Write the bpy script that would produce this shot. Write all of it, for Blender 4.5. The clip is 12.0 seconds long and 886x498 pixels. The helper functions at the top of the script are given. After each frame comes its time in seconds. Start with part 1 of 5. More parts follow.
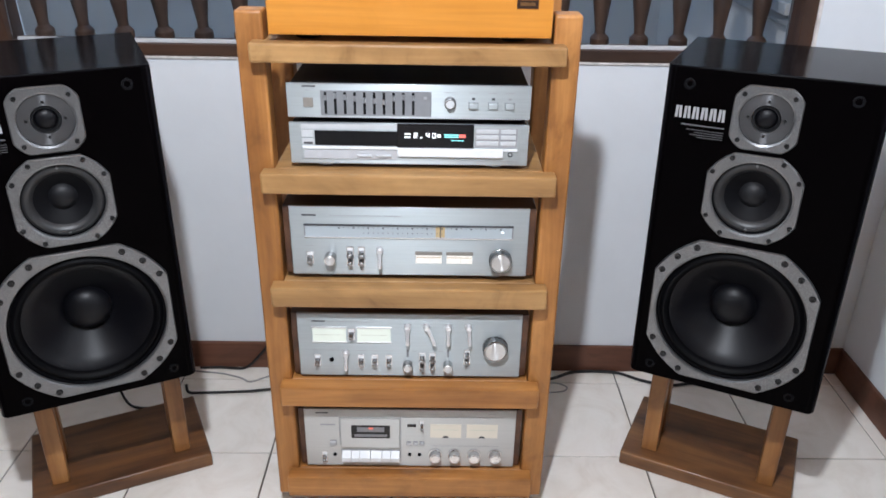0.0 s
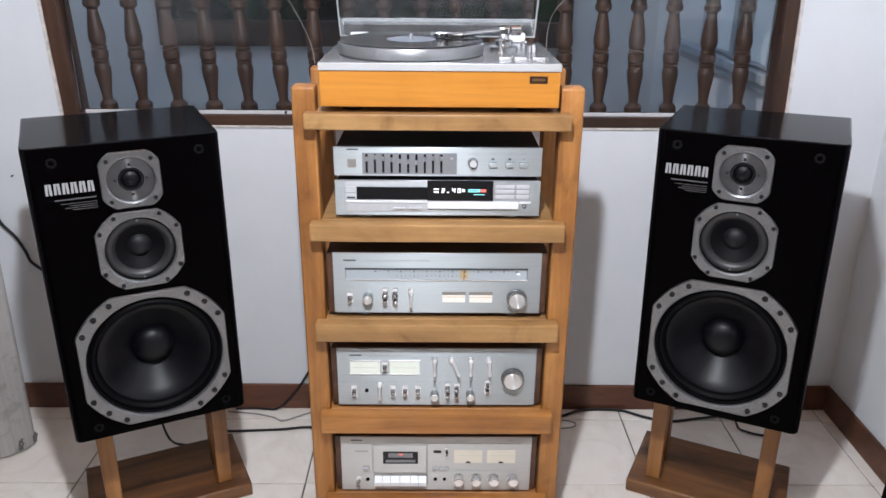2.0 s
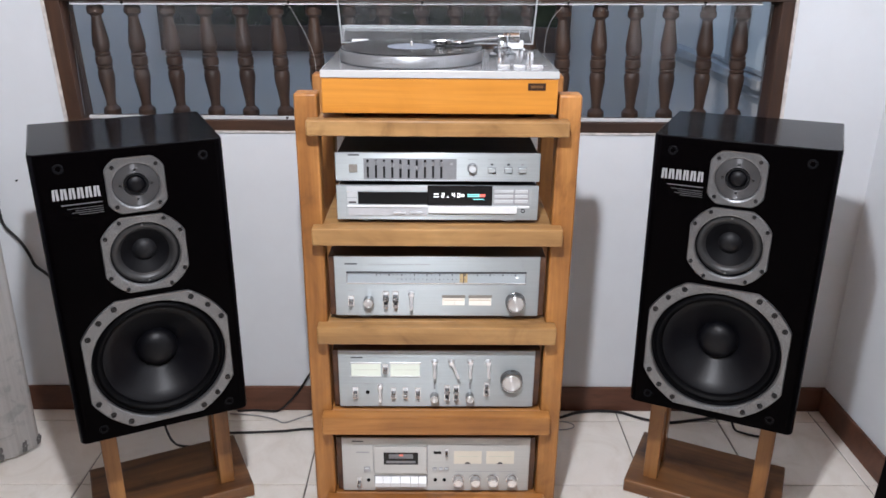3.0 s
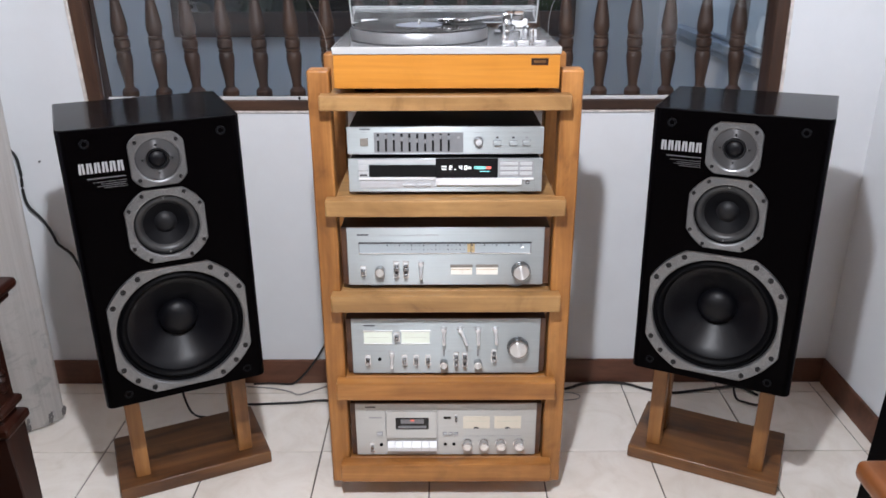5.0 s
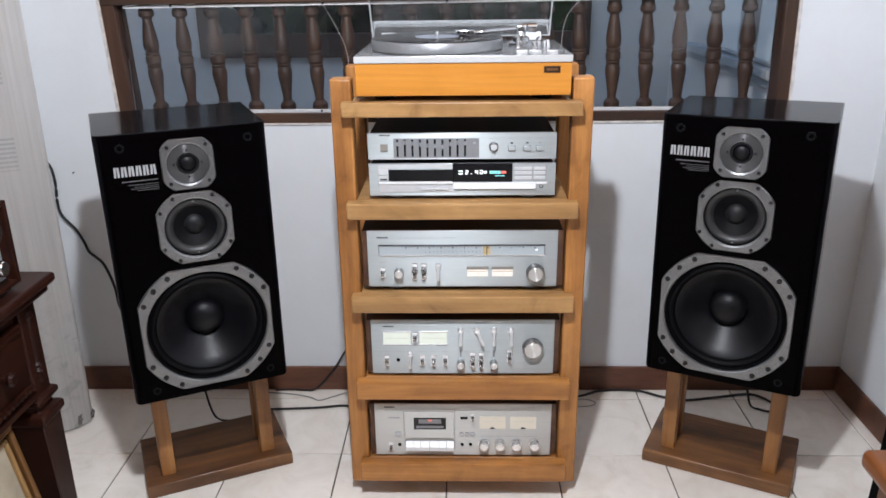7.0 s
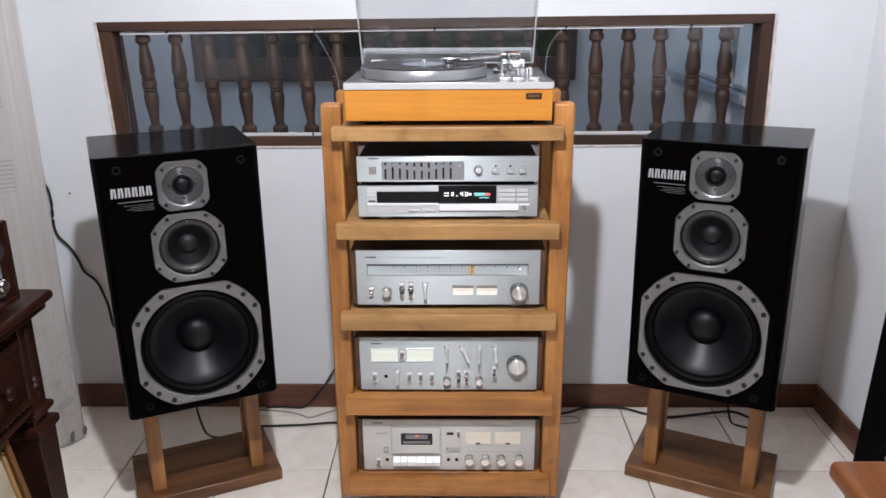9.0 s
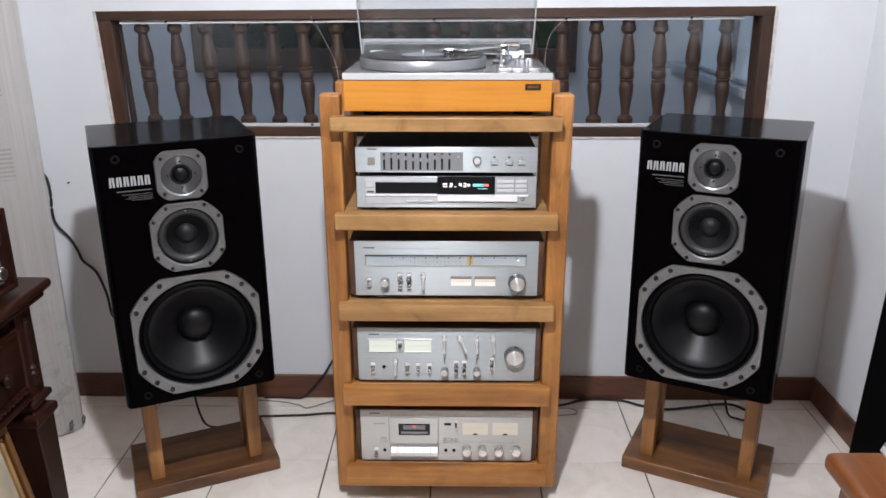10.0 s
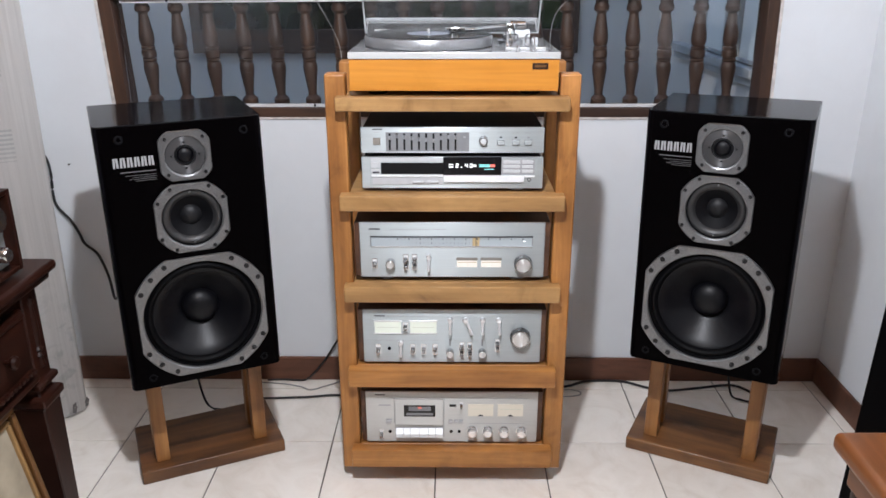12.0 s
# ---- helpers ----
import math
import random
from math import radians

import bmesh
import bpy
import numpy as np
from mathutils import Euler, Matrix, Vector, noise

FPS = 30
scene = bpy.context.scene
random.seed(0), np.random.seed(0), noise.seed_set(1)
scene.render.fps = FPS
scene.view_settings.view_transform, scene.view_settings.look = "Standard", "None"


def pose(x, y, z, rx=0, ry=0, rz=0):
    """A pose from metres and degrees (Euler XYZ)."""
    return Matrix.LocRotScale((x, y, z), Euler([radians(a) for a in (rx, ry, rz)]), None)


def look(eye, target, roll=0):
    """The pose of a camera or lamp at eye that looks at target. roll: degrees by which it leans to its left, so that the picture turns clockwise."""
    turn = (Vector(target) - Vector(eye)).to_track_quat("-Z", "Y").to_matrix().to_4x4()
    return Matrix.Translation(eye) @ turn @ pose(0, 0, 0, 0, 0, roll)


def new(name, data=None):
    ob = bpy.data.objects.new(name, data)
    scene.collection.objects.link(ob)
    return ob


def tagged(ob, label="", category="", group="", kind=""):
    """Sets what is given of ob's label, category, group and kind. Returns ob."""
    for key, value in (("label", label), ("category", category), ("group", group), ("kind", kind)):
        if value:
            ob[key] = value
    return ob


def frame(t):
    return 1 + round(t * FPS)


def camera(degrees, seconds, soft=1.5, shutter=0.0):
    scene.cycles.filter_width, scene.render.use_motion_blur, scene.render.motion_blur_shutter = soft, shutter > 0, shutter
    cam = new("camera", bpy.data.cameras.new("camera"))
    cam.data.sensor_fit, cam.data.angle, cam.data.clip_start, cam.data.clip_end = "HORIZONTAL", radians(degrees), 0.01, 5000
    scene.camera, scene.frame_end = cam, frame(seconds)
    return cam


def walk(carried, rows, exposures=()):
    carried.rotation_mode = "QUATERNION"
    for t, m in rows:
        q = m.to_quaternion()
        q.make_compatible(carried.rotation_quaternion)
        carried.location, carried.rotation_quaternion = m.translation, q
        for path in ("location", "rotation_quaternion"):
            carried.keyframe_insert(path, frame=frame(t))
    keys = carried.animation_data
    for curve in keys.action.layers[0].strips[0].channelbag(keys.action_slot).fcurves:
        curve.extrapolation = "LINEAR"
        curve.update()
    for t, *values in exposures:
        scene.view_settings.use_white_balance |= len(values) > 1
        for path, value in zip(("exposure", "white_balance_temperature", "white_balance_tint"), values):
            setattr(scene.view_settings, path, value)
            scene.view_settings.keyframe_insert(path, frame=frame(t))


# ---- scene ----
cam = camera(58.9, 12.0, 1.6, 0.5)
PATH = [
    (0, (0.048, -1.301, 1.269), (0.067, 0.496, 0.39), 1.0),
    (0.5, (0.039, -1.345, 1.274), (0.047, 0.475, 0.446), 0.6),
    (1, (0.015, -1.411, 1.285), (0.024, 0.419, 0.478), 0.5),
    (1.5, (0.0, -1.48, 1.301), (0.011, 0.372, 0.547), 0.5),
    (2, (-0.002, -1.51, 1.313), (0.015, 0.353, 0.586), 0.5),
    (2.5, (-0.002, -1.525, 1.32), (0.019, 0.342, 0.601), 0.5),
    (4.3, (-0.018, -1.576, 1.329), (0.0, 0.286, 0.601), 0.5),
    (4.5, (-0.011, -1.59, 1.317), (-0.002, 0.274, 0.591), 0.0),
    (5, (-0.003, -1.612, 1.309), (-0.006, 0.245, 0.566), -0.2),
    (5.5, (0.0, -1.646, 1.306), (-0.02, 0.204, 0.548), -0.3),
    (6, (0.004, -1.656, 1.29), (-0.034, 0.191, 0.524), -0.6),
    (6.5, (0.002, -1.662, 1.276), (-0.046, 0.189, 0.52), -0.8),
    (7, (0.002, -1.689, 1.28), (-0.049, 0.191, 0.601), -0.7),
    (9, (0.017, -1.745, 1.296), (-0.014, 0.154, 0.667), -0.4),
    (9.5, (0.021, -1.75, 1.294), (-0.007, 0.146, 0.659), -0.1),
    (10, (0.021, -1.748, 1.291), (-0.01, 0.145, 0.646), -0.1),
    (10.5, (0.017, -1.745, 1.287), (-0.016, 0.143, 0.63), -0.1),
    (11, (0.011, -1.748, 1.286), (-0.02, 0.138, 0.622), -0.1),
    (11.5, (0.0, -1.747, 1.283), (-0.025, 0.136, 0.61), -0.1),
    (12, (-0.001, -1.741, 1.283), (-0.023, 0.138, 0.598), -0.1),
]
walk(cam, [(t, look(eye, target, roll)) for t, eye, target, roll in PATH],
     [(0, 0.05, 6220, 10), (1.5, 0.04, 6300, 11), (2.5, 0.02, 6450, 13), (4.5, 0.03, 6480, 13), (6.5, 0.03, 6420, 11), (9.0, -0.04, 6570, 13), (12.0, 0.0, 6500, 12)])

# ---------------------------------------------------------------- light
world = bpy.data.worlds.new("dusk_sky")
scene.world = world
world.use_nodes = True
wnt = world.node_tree
wbg = wnt.nodes["Background"]
sky = wnt.nodes.new("ShaderNodeTexSky")
sky.sky_type = "NISHITA"
sky.sun_disc = False
sky.sun_elevation = radians(22)
sky.sun_rotation = radians(180)
wnt.links.new(sky.outputs[0], wbg.inputs[0])
wbg.inputs[1].default_value = 0.85

LAMP = (-0.085, -1.09, 1.91)
lamp_data = bpy.data.lights.new("pendant_bulb_light", "POINT")
lamp_data.shadow_soft_size = 0.032
lamp_data.energy = 126
lamp_data.color = (0.891, 0.934, 0.996)
lamp_ob = new("pendant_bulb_light", lamp_data)
lamp_ob.matrix_world = pose(*LAMP)
scene.view_settings.exposure = 0.0


# ---------------------------------------------------------------- materials
def make_mat(name, rough=0.5, metal=0.0, base=(0.5, 0.5, 0.5), spec=0.5):
    m = bpy.data.materials.new(name)
    m.use_nodes = True
    nt = m.node_tree
    b = nt.nodes["Principled BSDF"]
    b.inputs["Base Color"].default_value = (*base, 1)
    b.inputs["Roughness"].default_value = rough
    b.inputs["Metallic"].default_value = metal
    b.inputs["Specular IOR Level"].default_value = spec
    return m, nt, b


def coords(nt, scale=(1, 1, 1), jitter=True):
    """Object coordinates, scaled, shifted by a random amount for each object."""
    tc = nt.nodes.new("ShaderNodeTexCoord")
    mp = nt.nodes.new("ShaderNodeMapping")
    mp.inputs["Scale"].default_value = scale
    if jitter:
        oi = nt.nodes.new("ShaderNodeObjectInfo")
        add = nt.nodes.new("ShaderNodeVectorMath")
        add.operation = "MULTIPLY_ADD"
        add.inputs[1].default_value = (7.3, 4.1, 5.7)
        nt.links.new(oi.outputs["Random"], add.inputs[0])
        nt.links.new(tc.outputs["Object"], add.inputs[2])
        nt.links.new(add.outputs[0], mp.inputs["Vector"])
    else:
        nt.links.new(tc.outputs["Object"], mp.inputs["Vector"])
    return mp.outputs["Vector"]


def noise_node(nt, vec, scale, detail=4.0, rough=0.55, dist=0.0):
    n = nt.nodes.new("ShaderNodeTexNoise")
    n.inputs["Scale"].default_value = scale
    n.inputs["Detail"].default_value = detail
    n.inputs["Roughness"].default_value = rough
    n.inputs["Distortion"].default_value = dist
    nt.links.new(vec, n.inputs["Vector"])
    return n.outputs["Fac"]


def ramp(nt, fac, stops):
    r = nt.nodes.new("ShaderNodeValToRGB")
    el = r.color_ramp.elements
    while len(el) < len(stops):
        el.new(0.5)
    for e, (p, c) in zip(el, stops):
        e.position = p
        e.color = (*c, 1) if len(c) == 3 else c
    nt.links.new(fac, r.inputs["Fac"])
    return r.outputs["Color"]


def mix(nt, a, b, fac, mode="MIX"):
    n = nt.nodes.new("ShaderNodeMix")
    n.data_type = "RGBA"
    n.blend_type = mode
    for sock, v in ((n.inputs[0], fac), (n.inputs[6], a), (n.inputs[7], b)):
        if isinstance(v, (int, float)):
            sock.default_value = v
        elif isinstance(v, tuple):
            sock.default_value = (*v, 1)
        else:
            nt.links.new(v, sock)
    return n.outputs[2]


def bump(nt, b, height, strength=0.2, dist=0.001):
    n = nt.nodes.new("ShaderNodeBump")
    n.inputs["Strength"].default_value = strength
    n.inputs["Distance"].default_value = dist
    nt.links.new(height, n.inputs["Height"])
    nt.links.new(n.outputs["Normal"], b.inputs["Normal"])


def vary_rough(nt, b, fac, lo, hi):
    n = nt.nodes.new("ShaderNodeMapRange")
    n.inputs["To Min"].default_value = lo
    n.inputs["To Max"].default_value = hi
    nt.links.new(fac, n.inputs["Value"])
    nt.links.new(n.outputs[0], b.inputs["Roughness"])


def wood(name, dark, mid, light, axis, rough=0.42, grain=1.0, coat=0.0, fig=0.85):
    """Varnished wood with its grain along one axis."""
    m, nt, b = make_mat(name, rough)
    along, across = 1.6 * grain, 22.0 * grain
    sc = [across, across, across]
    sc["xyz".index(axis)] = along
    v = coords(nt, tuple(sc))
    big = [7.0, 7.0, 7.0]
    big["xyz".index(axis)] = 4.2
    v2 = coords(nt, tuple(big))
    fine = [160.0, 160.0, 160.0]
    fine["xyz".index(axis)] = 6.0
    v3 = coords(nt, tuple(fine))
    n1 = noise_node(nt, v, 1.0, 5, 0.6, 0.6)
    n2 = noise_node(nt, v2, 1.0, 4, 0.6, 2.2)
    n3 = noise_node(nt, v3, 1.0, 2, 0.5)
    c1 = ramp(nt, n1, [(0.28, dark), (0.5, mid), (0.75, light)])
    c2 = ramp(nt, n2, [(0.30, (0.58, 0.54, 0.50)), (0.45, (0.90, 0.88, 0.86)), (0.70, (1.16, 1.15, 1.12))])
    c3 = ramp(nt, n3, [(0.3, (0.82, 0.8, 0.78)), (0.6, (1, 1, 1))])
    col = mix(nt, mix(nt, c1, c2, fig, "MULTIPLY"), c3, 0.6, "MULTIPLY")
    kn = [5.5, 5.5, 5.5]
    kn["xyz".index(axis)] = 2.6
    vor = nt.nodes.new("ShaderNodeTexVoronoi")
    vor.inputs["Scale"].default_value = 1.0
    warp = mix(nt, coords(nt, tuple(kn)), noise_node(nt, v2, 1.5, 3, 0.6), 0.12)
    nt.links.new(warp, vor.inputs["Vector"])
    knot = ramp(nt, vor.outputs["Distance"], [(0.02, (0.42, 0.34, 0.28)), (0.075, (0.70, 0.62, 0.55)), (0.13, (1, 1, 1))])
    col = mix(nt, col, knot, 0.8 * fig, "MULTIPLY")
    nt.links.new(col, b.inputs["Base Color"])
    vary_rough(nt, b, n2, rough - 0.08, rough + 0.12)
    b.inputs["Coat Weight"].default_value = coat
    b.inputs["Coat Roughness"].default_value = 0.15
    bump(nt, b, n3, 0.12, 0.0006)
    return m


def plaster(name, base, tint, rough=0.75, scale=1.0):
    m, nt, b = make_mat(name, rough)
    v = coords(nt, (1, 1, 1), False)
    n1 = noise_node(nt, v, 1.7 * scale, 4, 0.6)
    n2 = noise_node(nt, v, 55 * scale, 3, 0.6)
    n3 = noise_node(nt, v, 9 * scale, 5, 0.65, 0.4)
    col = ramp(nt, n1, [(0.3, tint), (0.7, base)])
    sm = ramp(nt, n3, [(0.25, (0.95, 0.945, 0.94)), (0.6, (1, 1, 1))])
    nt.links.new(mix(nt, col, sm, 0.6, "MULTIPLY"), b.inputs["Base Color"])
    bump(nt, b, n2, 0.15, 0.0015)
    return m


def metal(name, base, rough, brush=None, metallic=1.0, aniso=0.0, uneven=0.07):
    m, nt, b = make_mat(name, rough, metallic, base)
    if aniso:
        along = nt.nodes.new("ShaderNodeCombineXYZ")
        along.inputs["Z" if brush == "x" else "X"].default_value = 1.0
        nt.links.new(along.outputs[0], b.inputs["Tangent"])
        b.inputs["Anisotropic"].default_value = aniso
    if brush:
        sc = [900.0, 900.0, 900.0]
        sc["xyz".index(brush)] = 6.0
        v = coords(nt, tuple(sc))
        n = noise_node(nt, v, 1.0, 2, 0.5)
        v2 = coords(nt, (3, 3, 9))
        n2 = noise_node(nt, v2, 1.0, 3, 0.5)
        c = ramp(nt, n, [(0.3, tuple(x * 0.9 for x in base)), (0.7, base)])
        c2 = ramp(nt, n2, [(0.3, (0.93, 0.93, 0.93)), (0.7, (1, 1, 1))])
        nt.links.new(mix(nt, c, c2, 0.7, "MULTIPLY"), b.inputs["Base Color"])
        vary_rough(nt, b, n2, rough - 0.05, rough + 0.05)
        bump(nt, b, n, 0.06, 0.0003)
    else:
        n = noise_node(nt, coords(nt, (40, 40, 40)), 1.0, 4, 0.6)
        vary_rough(nt, b, n, max(0.04, rough - uneven), rough + uneven)
    return m


def spun(name, base, rough, aniso=0.8, axis="Y"):
    """Turned metal whose highlight fans out round its centre."""
    m, nt, b = make_mat(name, rough, 1.0, base)
    tg = nt.nodes.new("ShaderNodeTangent")
    tg.direction_type, tg.axis = "RADIAL", axis
    nt.links.new(tg.outputs[0], b.inputs["Tangent"])
    b.inputs["Anisotropic"].default_value = aniso
    b.inputs["Anisotropic Rotation"].default_value = 0.25
    n = noise_node(nt, coords(nt, (30, 30, 30)), 1.0, 4, 0.6)
    nt.links.new(ramp(nt, n, [(0.3, tuple(x * 0.9 for x in base)), (0.7, base)]), b.inputs["Base Color"])
    return m


def speckled(name, base, rough, amount=0.15, scale=60, spec=0.5, coat=0.0, bump_amt=0.05):
    """Plastic, rubber, paint: one colour with faint mottling and uneven gloss."""
    m, nt, b = make_mat(name, rough, 0, base, spec)
    n = noise_node(nt, coords(nt, (1, 1, 1)), scale, 4, 0.6)
    lo = tuple(x * (1 - amount) for x in base)
    hi = tuple(min(1, x * (1 + amount)) for x in base)
    nt.links.new(ramp(nt, n, [(0.3, lo), (0.7, hi)]), b.inputs["Base Color"])
    vary_rough(nt, b, n, max(0.03, rough - 0.06), min(1, rough + 0.08))
    b.inputs["Coat Weight"].default_value = coat
    b.inputs["Coat Roughness"].default_value = 0.08
    if bump_amt:
        bump(nt, b, n, bump_amt, 0.0008)
    return m


def glowing(name, base, colour, strength):
    m, nt, b = make_mat(name, 0.4, 0, base)
    n = noise_node(nt, coords(nt, (1, 1, 1)), 30, 2)
    c = ramp(nt, n, [(0.3, tuple(x * 0.85 for x in colour)), (0.7, colour)])
    nt.links.new(c, b.inputs["Emission Color"])
    b.inputs["Emission Strength"].default_value = strength
    return m


def cast_frame():
    """Silver-painted cast alloy with a fine grainy sparkle."""
    m, nt, b = make_mat("cast_aluminium_frame", 0.32, 0.75, (0.2, 0.2, 0.2))
    n = noise_node(nt, coords(nt, (1, 1, 1)), 700, 2, 0.6)
    n2 = noise_node(nt, coords(nt, (1, 1, 1)), 14, 3, 0.6)
    c = ramp(nt, n, [(0.32, (0.135, 0.137, 0.142)), (0.55, (0.205, 0.207, 0.212)), (0.72, (0.31, 0.312, 0.318))])
    c2 = ramp(nt, n2, [(0.3, (0.88, 0.88, 0.88)), (0.65, (1, 1, 1))])
    nt.links.new(mix(nt, c, c2, 0.8, "MULTIPLY"), b.inputs["Base Color"])
    vary_rough(nt, b, n2, 0.27, 0.37)
    bump(nt, b, n, 0.15, 0.0004)
    return m


M = {}
PALE = ((0.26, 0.137, 0.050), (0.385, 0.213, 0.080), (0.48, 0.290, 0.120))
M["pale_teak"] = wood("pale_teak", *PALE, "x", 0.42)
TEAK = ((0.225, 0.086, 0.020), (0.385, 0.164, 0.043), (0.53, 0.250, 0.074))
for ax in "xyz":
    M["teak_" + ax] = wood("teak_" + ax, *TEAK, ax, 0.42)
    M["mahogany_" + ax] = wood("mahogany_" + ax, (0.0080, 0.0023, 0.0014), (0.017, 0.0047, 0.0028), (0.029, 0.0083, 0.0045), ax, 0.34, 1.0)
    M["mahogany_" + ax].node_tree.nodes["Principled BSDF"].inputs["Specular IOR Level"].default_value = 0.16
    M["window_wood_" + ax] = wood("window_wood_" + ax, (0.029, 0.0125, 0.0065), (0.052, 0.0225, 0.0112), (0.086, 0.039, 0.019), ax, 0.55)
STAND = ((0.20, 0.082, 0.022), (0.315, 0.136, 0.040), (0.43, 0.205, 0.066))
M["stand_base"] = wood("stand_base_wood", (0.060, 0.022, 0.007), (0.165, 0.068, 0.021), (0.30, 0.140, 0.046), "x", 0.34, 0.9, 0.25)
for ax in "xz":
    M["stand_" + ax] = wood("stand_wood_" + ax, *STAND, ax, 0.38)
M["plinth"] = wood("orange_veneer", (0.47, 0.175, 0.020), (0.53, 0.212, 0.028), (0.60, 0.255, 0.042), "x", 0.35, 0.8, 0.2, 0.2)
M["case_walnut"] = wood("walnut_case", (0.045, 0.018, 0.010), (0.085, 0.036, 0.018), (0.13, 0.06, 0.03), "x", 0.4)
M["baseboard"] = wood("brown_skirting", (0.085, 0.034, 0.020), (0.130, 0.052, 0.030), (0.170, 0.075, 0.045), "x", 0.5, 0.5)
M["bench_wood"] = wood("chestnut_bench", (0.12, 0.037, 0.010), (0.18, 0.060, 0.016), (0.22, 0.080, 0.024), "y", 0.35, 0.8, 0.25)
M["gilt"] = wood("gilt_wood", (0.07, 0.030, 0.009), (0.13, 0.060, 0.018), (0.21, 0.110, 0.036), "z", 0.35)
M["gilt_pale"] = wood("pale_gilt_wood", (0.16, 0.088, 0.030), (0.25, 0.145, 0.055), (0.34, 0.21, 0.090), "z", 0.35)
M["wall"] = plaster("white_wall_paint", (0.755, 0.78, 0.805), (0.715, 0.74, 0.77))
# White plaster edge with its shade put into a greyer, warmer colour.
M["plaster_edge"] = speckled("shade_tinted_plaster", (0.62, 0.58, 0.55), 0.85, 0.3, 45, 0.3, 0.0, 0.4)
# Ceiling is out of view; its brown is set to dim and warm bounce.
M["ceiling"] = wood("unseen_brown_ceiling", (0.13, 0.058, 0.022), (0.20, 0.094, 0.037), (0.27, 0.134, 0.056), "x", 0.6)
# Dark brown for walls out of view, to hold back bounced light.
M["rear_wall"] = plaster("unseen_brown_wall", (0.14, 0.105, 0.08), (0.11, 0.085, 0.06))
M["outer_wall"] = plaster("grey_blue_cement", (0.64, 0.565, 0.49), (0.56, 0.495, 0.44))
M["aluminium"] = metal("brushed_aluminium", (0.440, 0.478, 0.488), 0.46, "x", 0.65, 0.9)
M["champagne"] = metal("warm_brushed_aluminium", (0.565, 0.56, 0.535), 0.46, "x", 0.5, 0.9)
M["knob"] = spun("turned_aluminium", (0.84, 0.845, 0.85), 0.40, 0.97)
M["grip"] = metal("dark_knurled_metal", (0.28, 0.28, 0.285), 0.24, None, 1.0)
M["small_grip"] = metal("turned_knob_side", (0.56, 0.56, 0.565), 0.14, None, 1.0)
M["top_plate"] = metal("polished_top_plate", (0.47, 0.48, 0.495), 0.20, None, 0.75)
M["satin_chrome"] = metal("satin_chrome", (0.72, 0.72, 0.73), 0.2)
M["lever_collar"] = metal("bright_collar", (0.88, 0.88, 0.89), 0.32, None, 0.7)
M["chrome"] = metal("chrome", (0.86, 0.86, 0.87), 0.09)
M["driver_frame"] = cast_frame()
M["grey_metal"] = metal("grey_metal", (0.34, 0.345, 0.36), 0.4, "z", 0.7)
M["tweeter_plate"] = spun("dark_spun_metal", (0.088, 0.088, 0.092), 0.34, 0.97)
M["tweeter_plate"].node_tree.nodes["Principled BSDF"].inputs["Metallic"].default_value = 0.6
M["bolt"] = metal("black_oxide_bolt", (0.022, 0.022, 0.023), 0.32, None, 0.6)
M["platter"] = metal("platter_alloy", (0.30, 0.305, 0.315), 0.36, "z", 0.75)
# Paler silver that puts the brightness of the lit plate edge into the colour.
M["lip"] = metal("lit_edge_silver", (0.53, 0.53, 0.525), 0.42, None, 0.3)
M["arm_metal"] = metal("polished_arm_metal", (0.52, 0.53, 0.54), 0.20)
M["black_case"] = speckled("black_steel_case", (0.012, 0.012, 0.016), 0.4, 0.2, 200)
M["black_plastic"] = speckled("black_plastic", (0.007, 0.007, 0.008), 0.4, 0.2, 80, 0.2)
M["rubber"] = speckled("black_rubber", (0.0016, 0.0016, 0.0022), 0.55, 0.2, 120, 0.09)
M["cone"] = speckled("black_paper_cone", (0.0022, 0.0022, 0.0036), 0.37, 0.25, 220, 0.24, 0.0, 0.05)
M["mid_black"] = speckled("matt_black_cone", (0.0022, 0.0022, 0.0032), 0.6, 0.25, 160, 0.13)
M["mid_cone"] = speckled("dark_grey_cone", (0.017, 0.017, 0.018), 0.42, 0.2, 150, 0.5)
M["dome"] = speckled("black_dome", (0.0022, 0.0022, 0.0035), 0.42, 0.2, 120, 0.24)
M["mid_dome"] = speckled("soft_black_cap", (0.0055, 0.0055, 0.0068), 0.50, 0.2, 120, 0.3)
M["vinyl"] = speckled("black_vinyl", (0.006, 0.006, 0.007), 0.15, 0.1, 30, 0.35)
M["record_label"] = speckled("blue_white_label", (0.24, 0.27, 0.33), 0.5, 0.15, 60)
M["white_print"] = speckled("white_print", (0.30, 0.30, 0.31), 0.5, 0.04, 50, 0.4, 0, 0)
M["badge"] = speckled("dark_brown_badge", (0.030, 0.014, 0.009), 0.5, 0.1, 50, 0.2, 0, 0)
M["dark_print"] = speckled("dark_print", (0.05, 0.05, 0.055), 0.5, 0.1, 50, 0.4, 0, 0)
M["faint_print"] = speckled("faint_print", (0.10, 0.10, 0.105), 0.5, 0.1, 50, 0.4, 0, 0)
M["grey_print"] = speckled("grey_print", (0.33, 0.33, 0.34), 0.5, 0.1, 50, 0.4, 0, 0)
M["pale_silver"] = speckled("pale_silver_plastic", (0.50, 0.51, 0.52), 0.35, 0.05, 50)
M["white_plastic"] = speckled("white_plastic", (0.72, 0.73, 0.74), 0.35, 0.04, 50)
M["grey_plastic"] = speckled("grey_plastic", (0.20, 0.20, 0.21), 0.45, 0.08, 80)
M["slider_panel"] = speckled("grey_slider_panel", (0.20, 0.205, 0.215), 0.5, 0.06, 60)
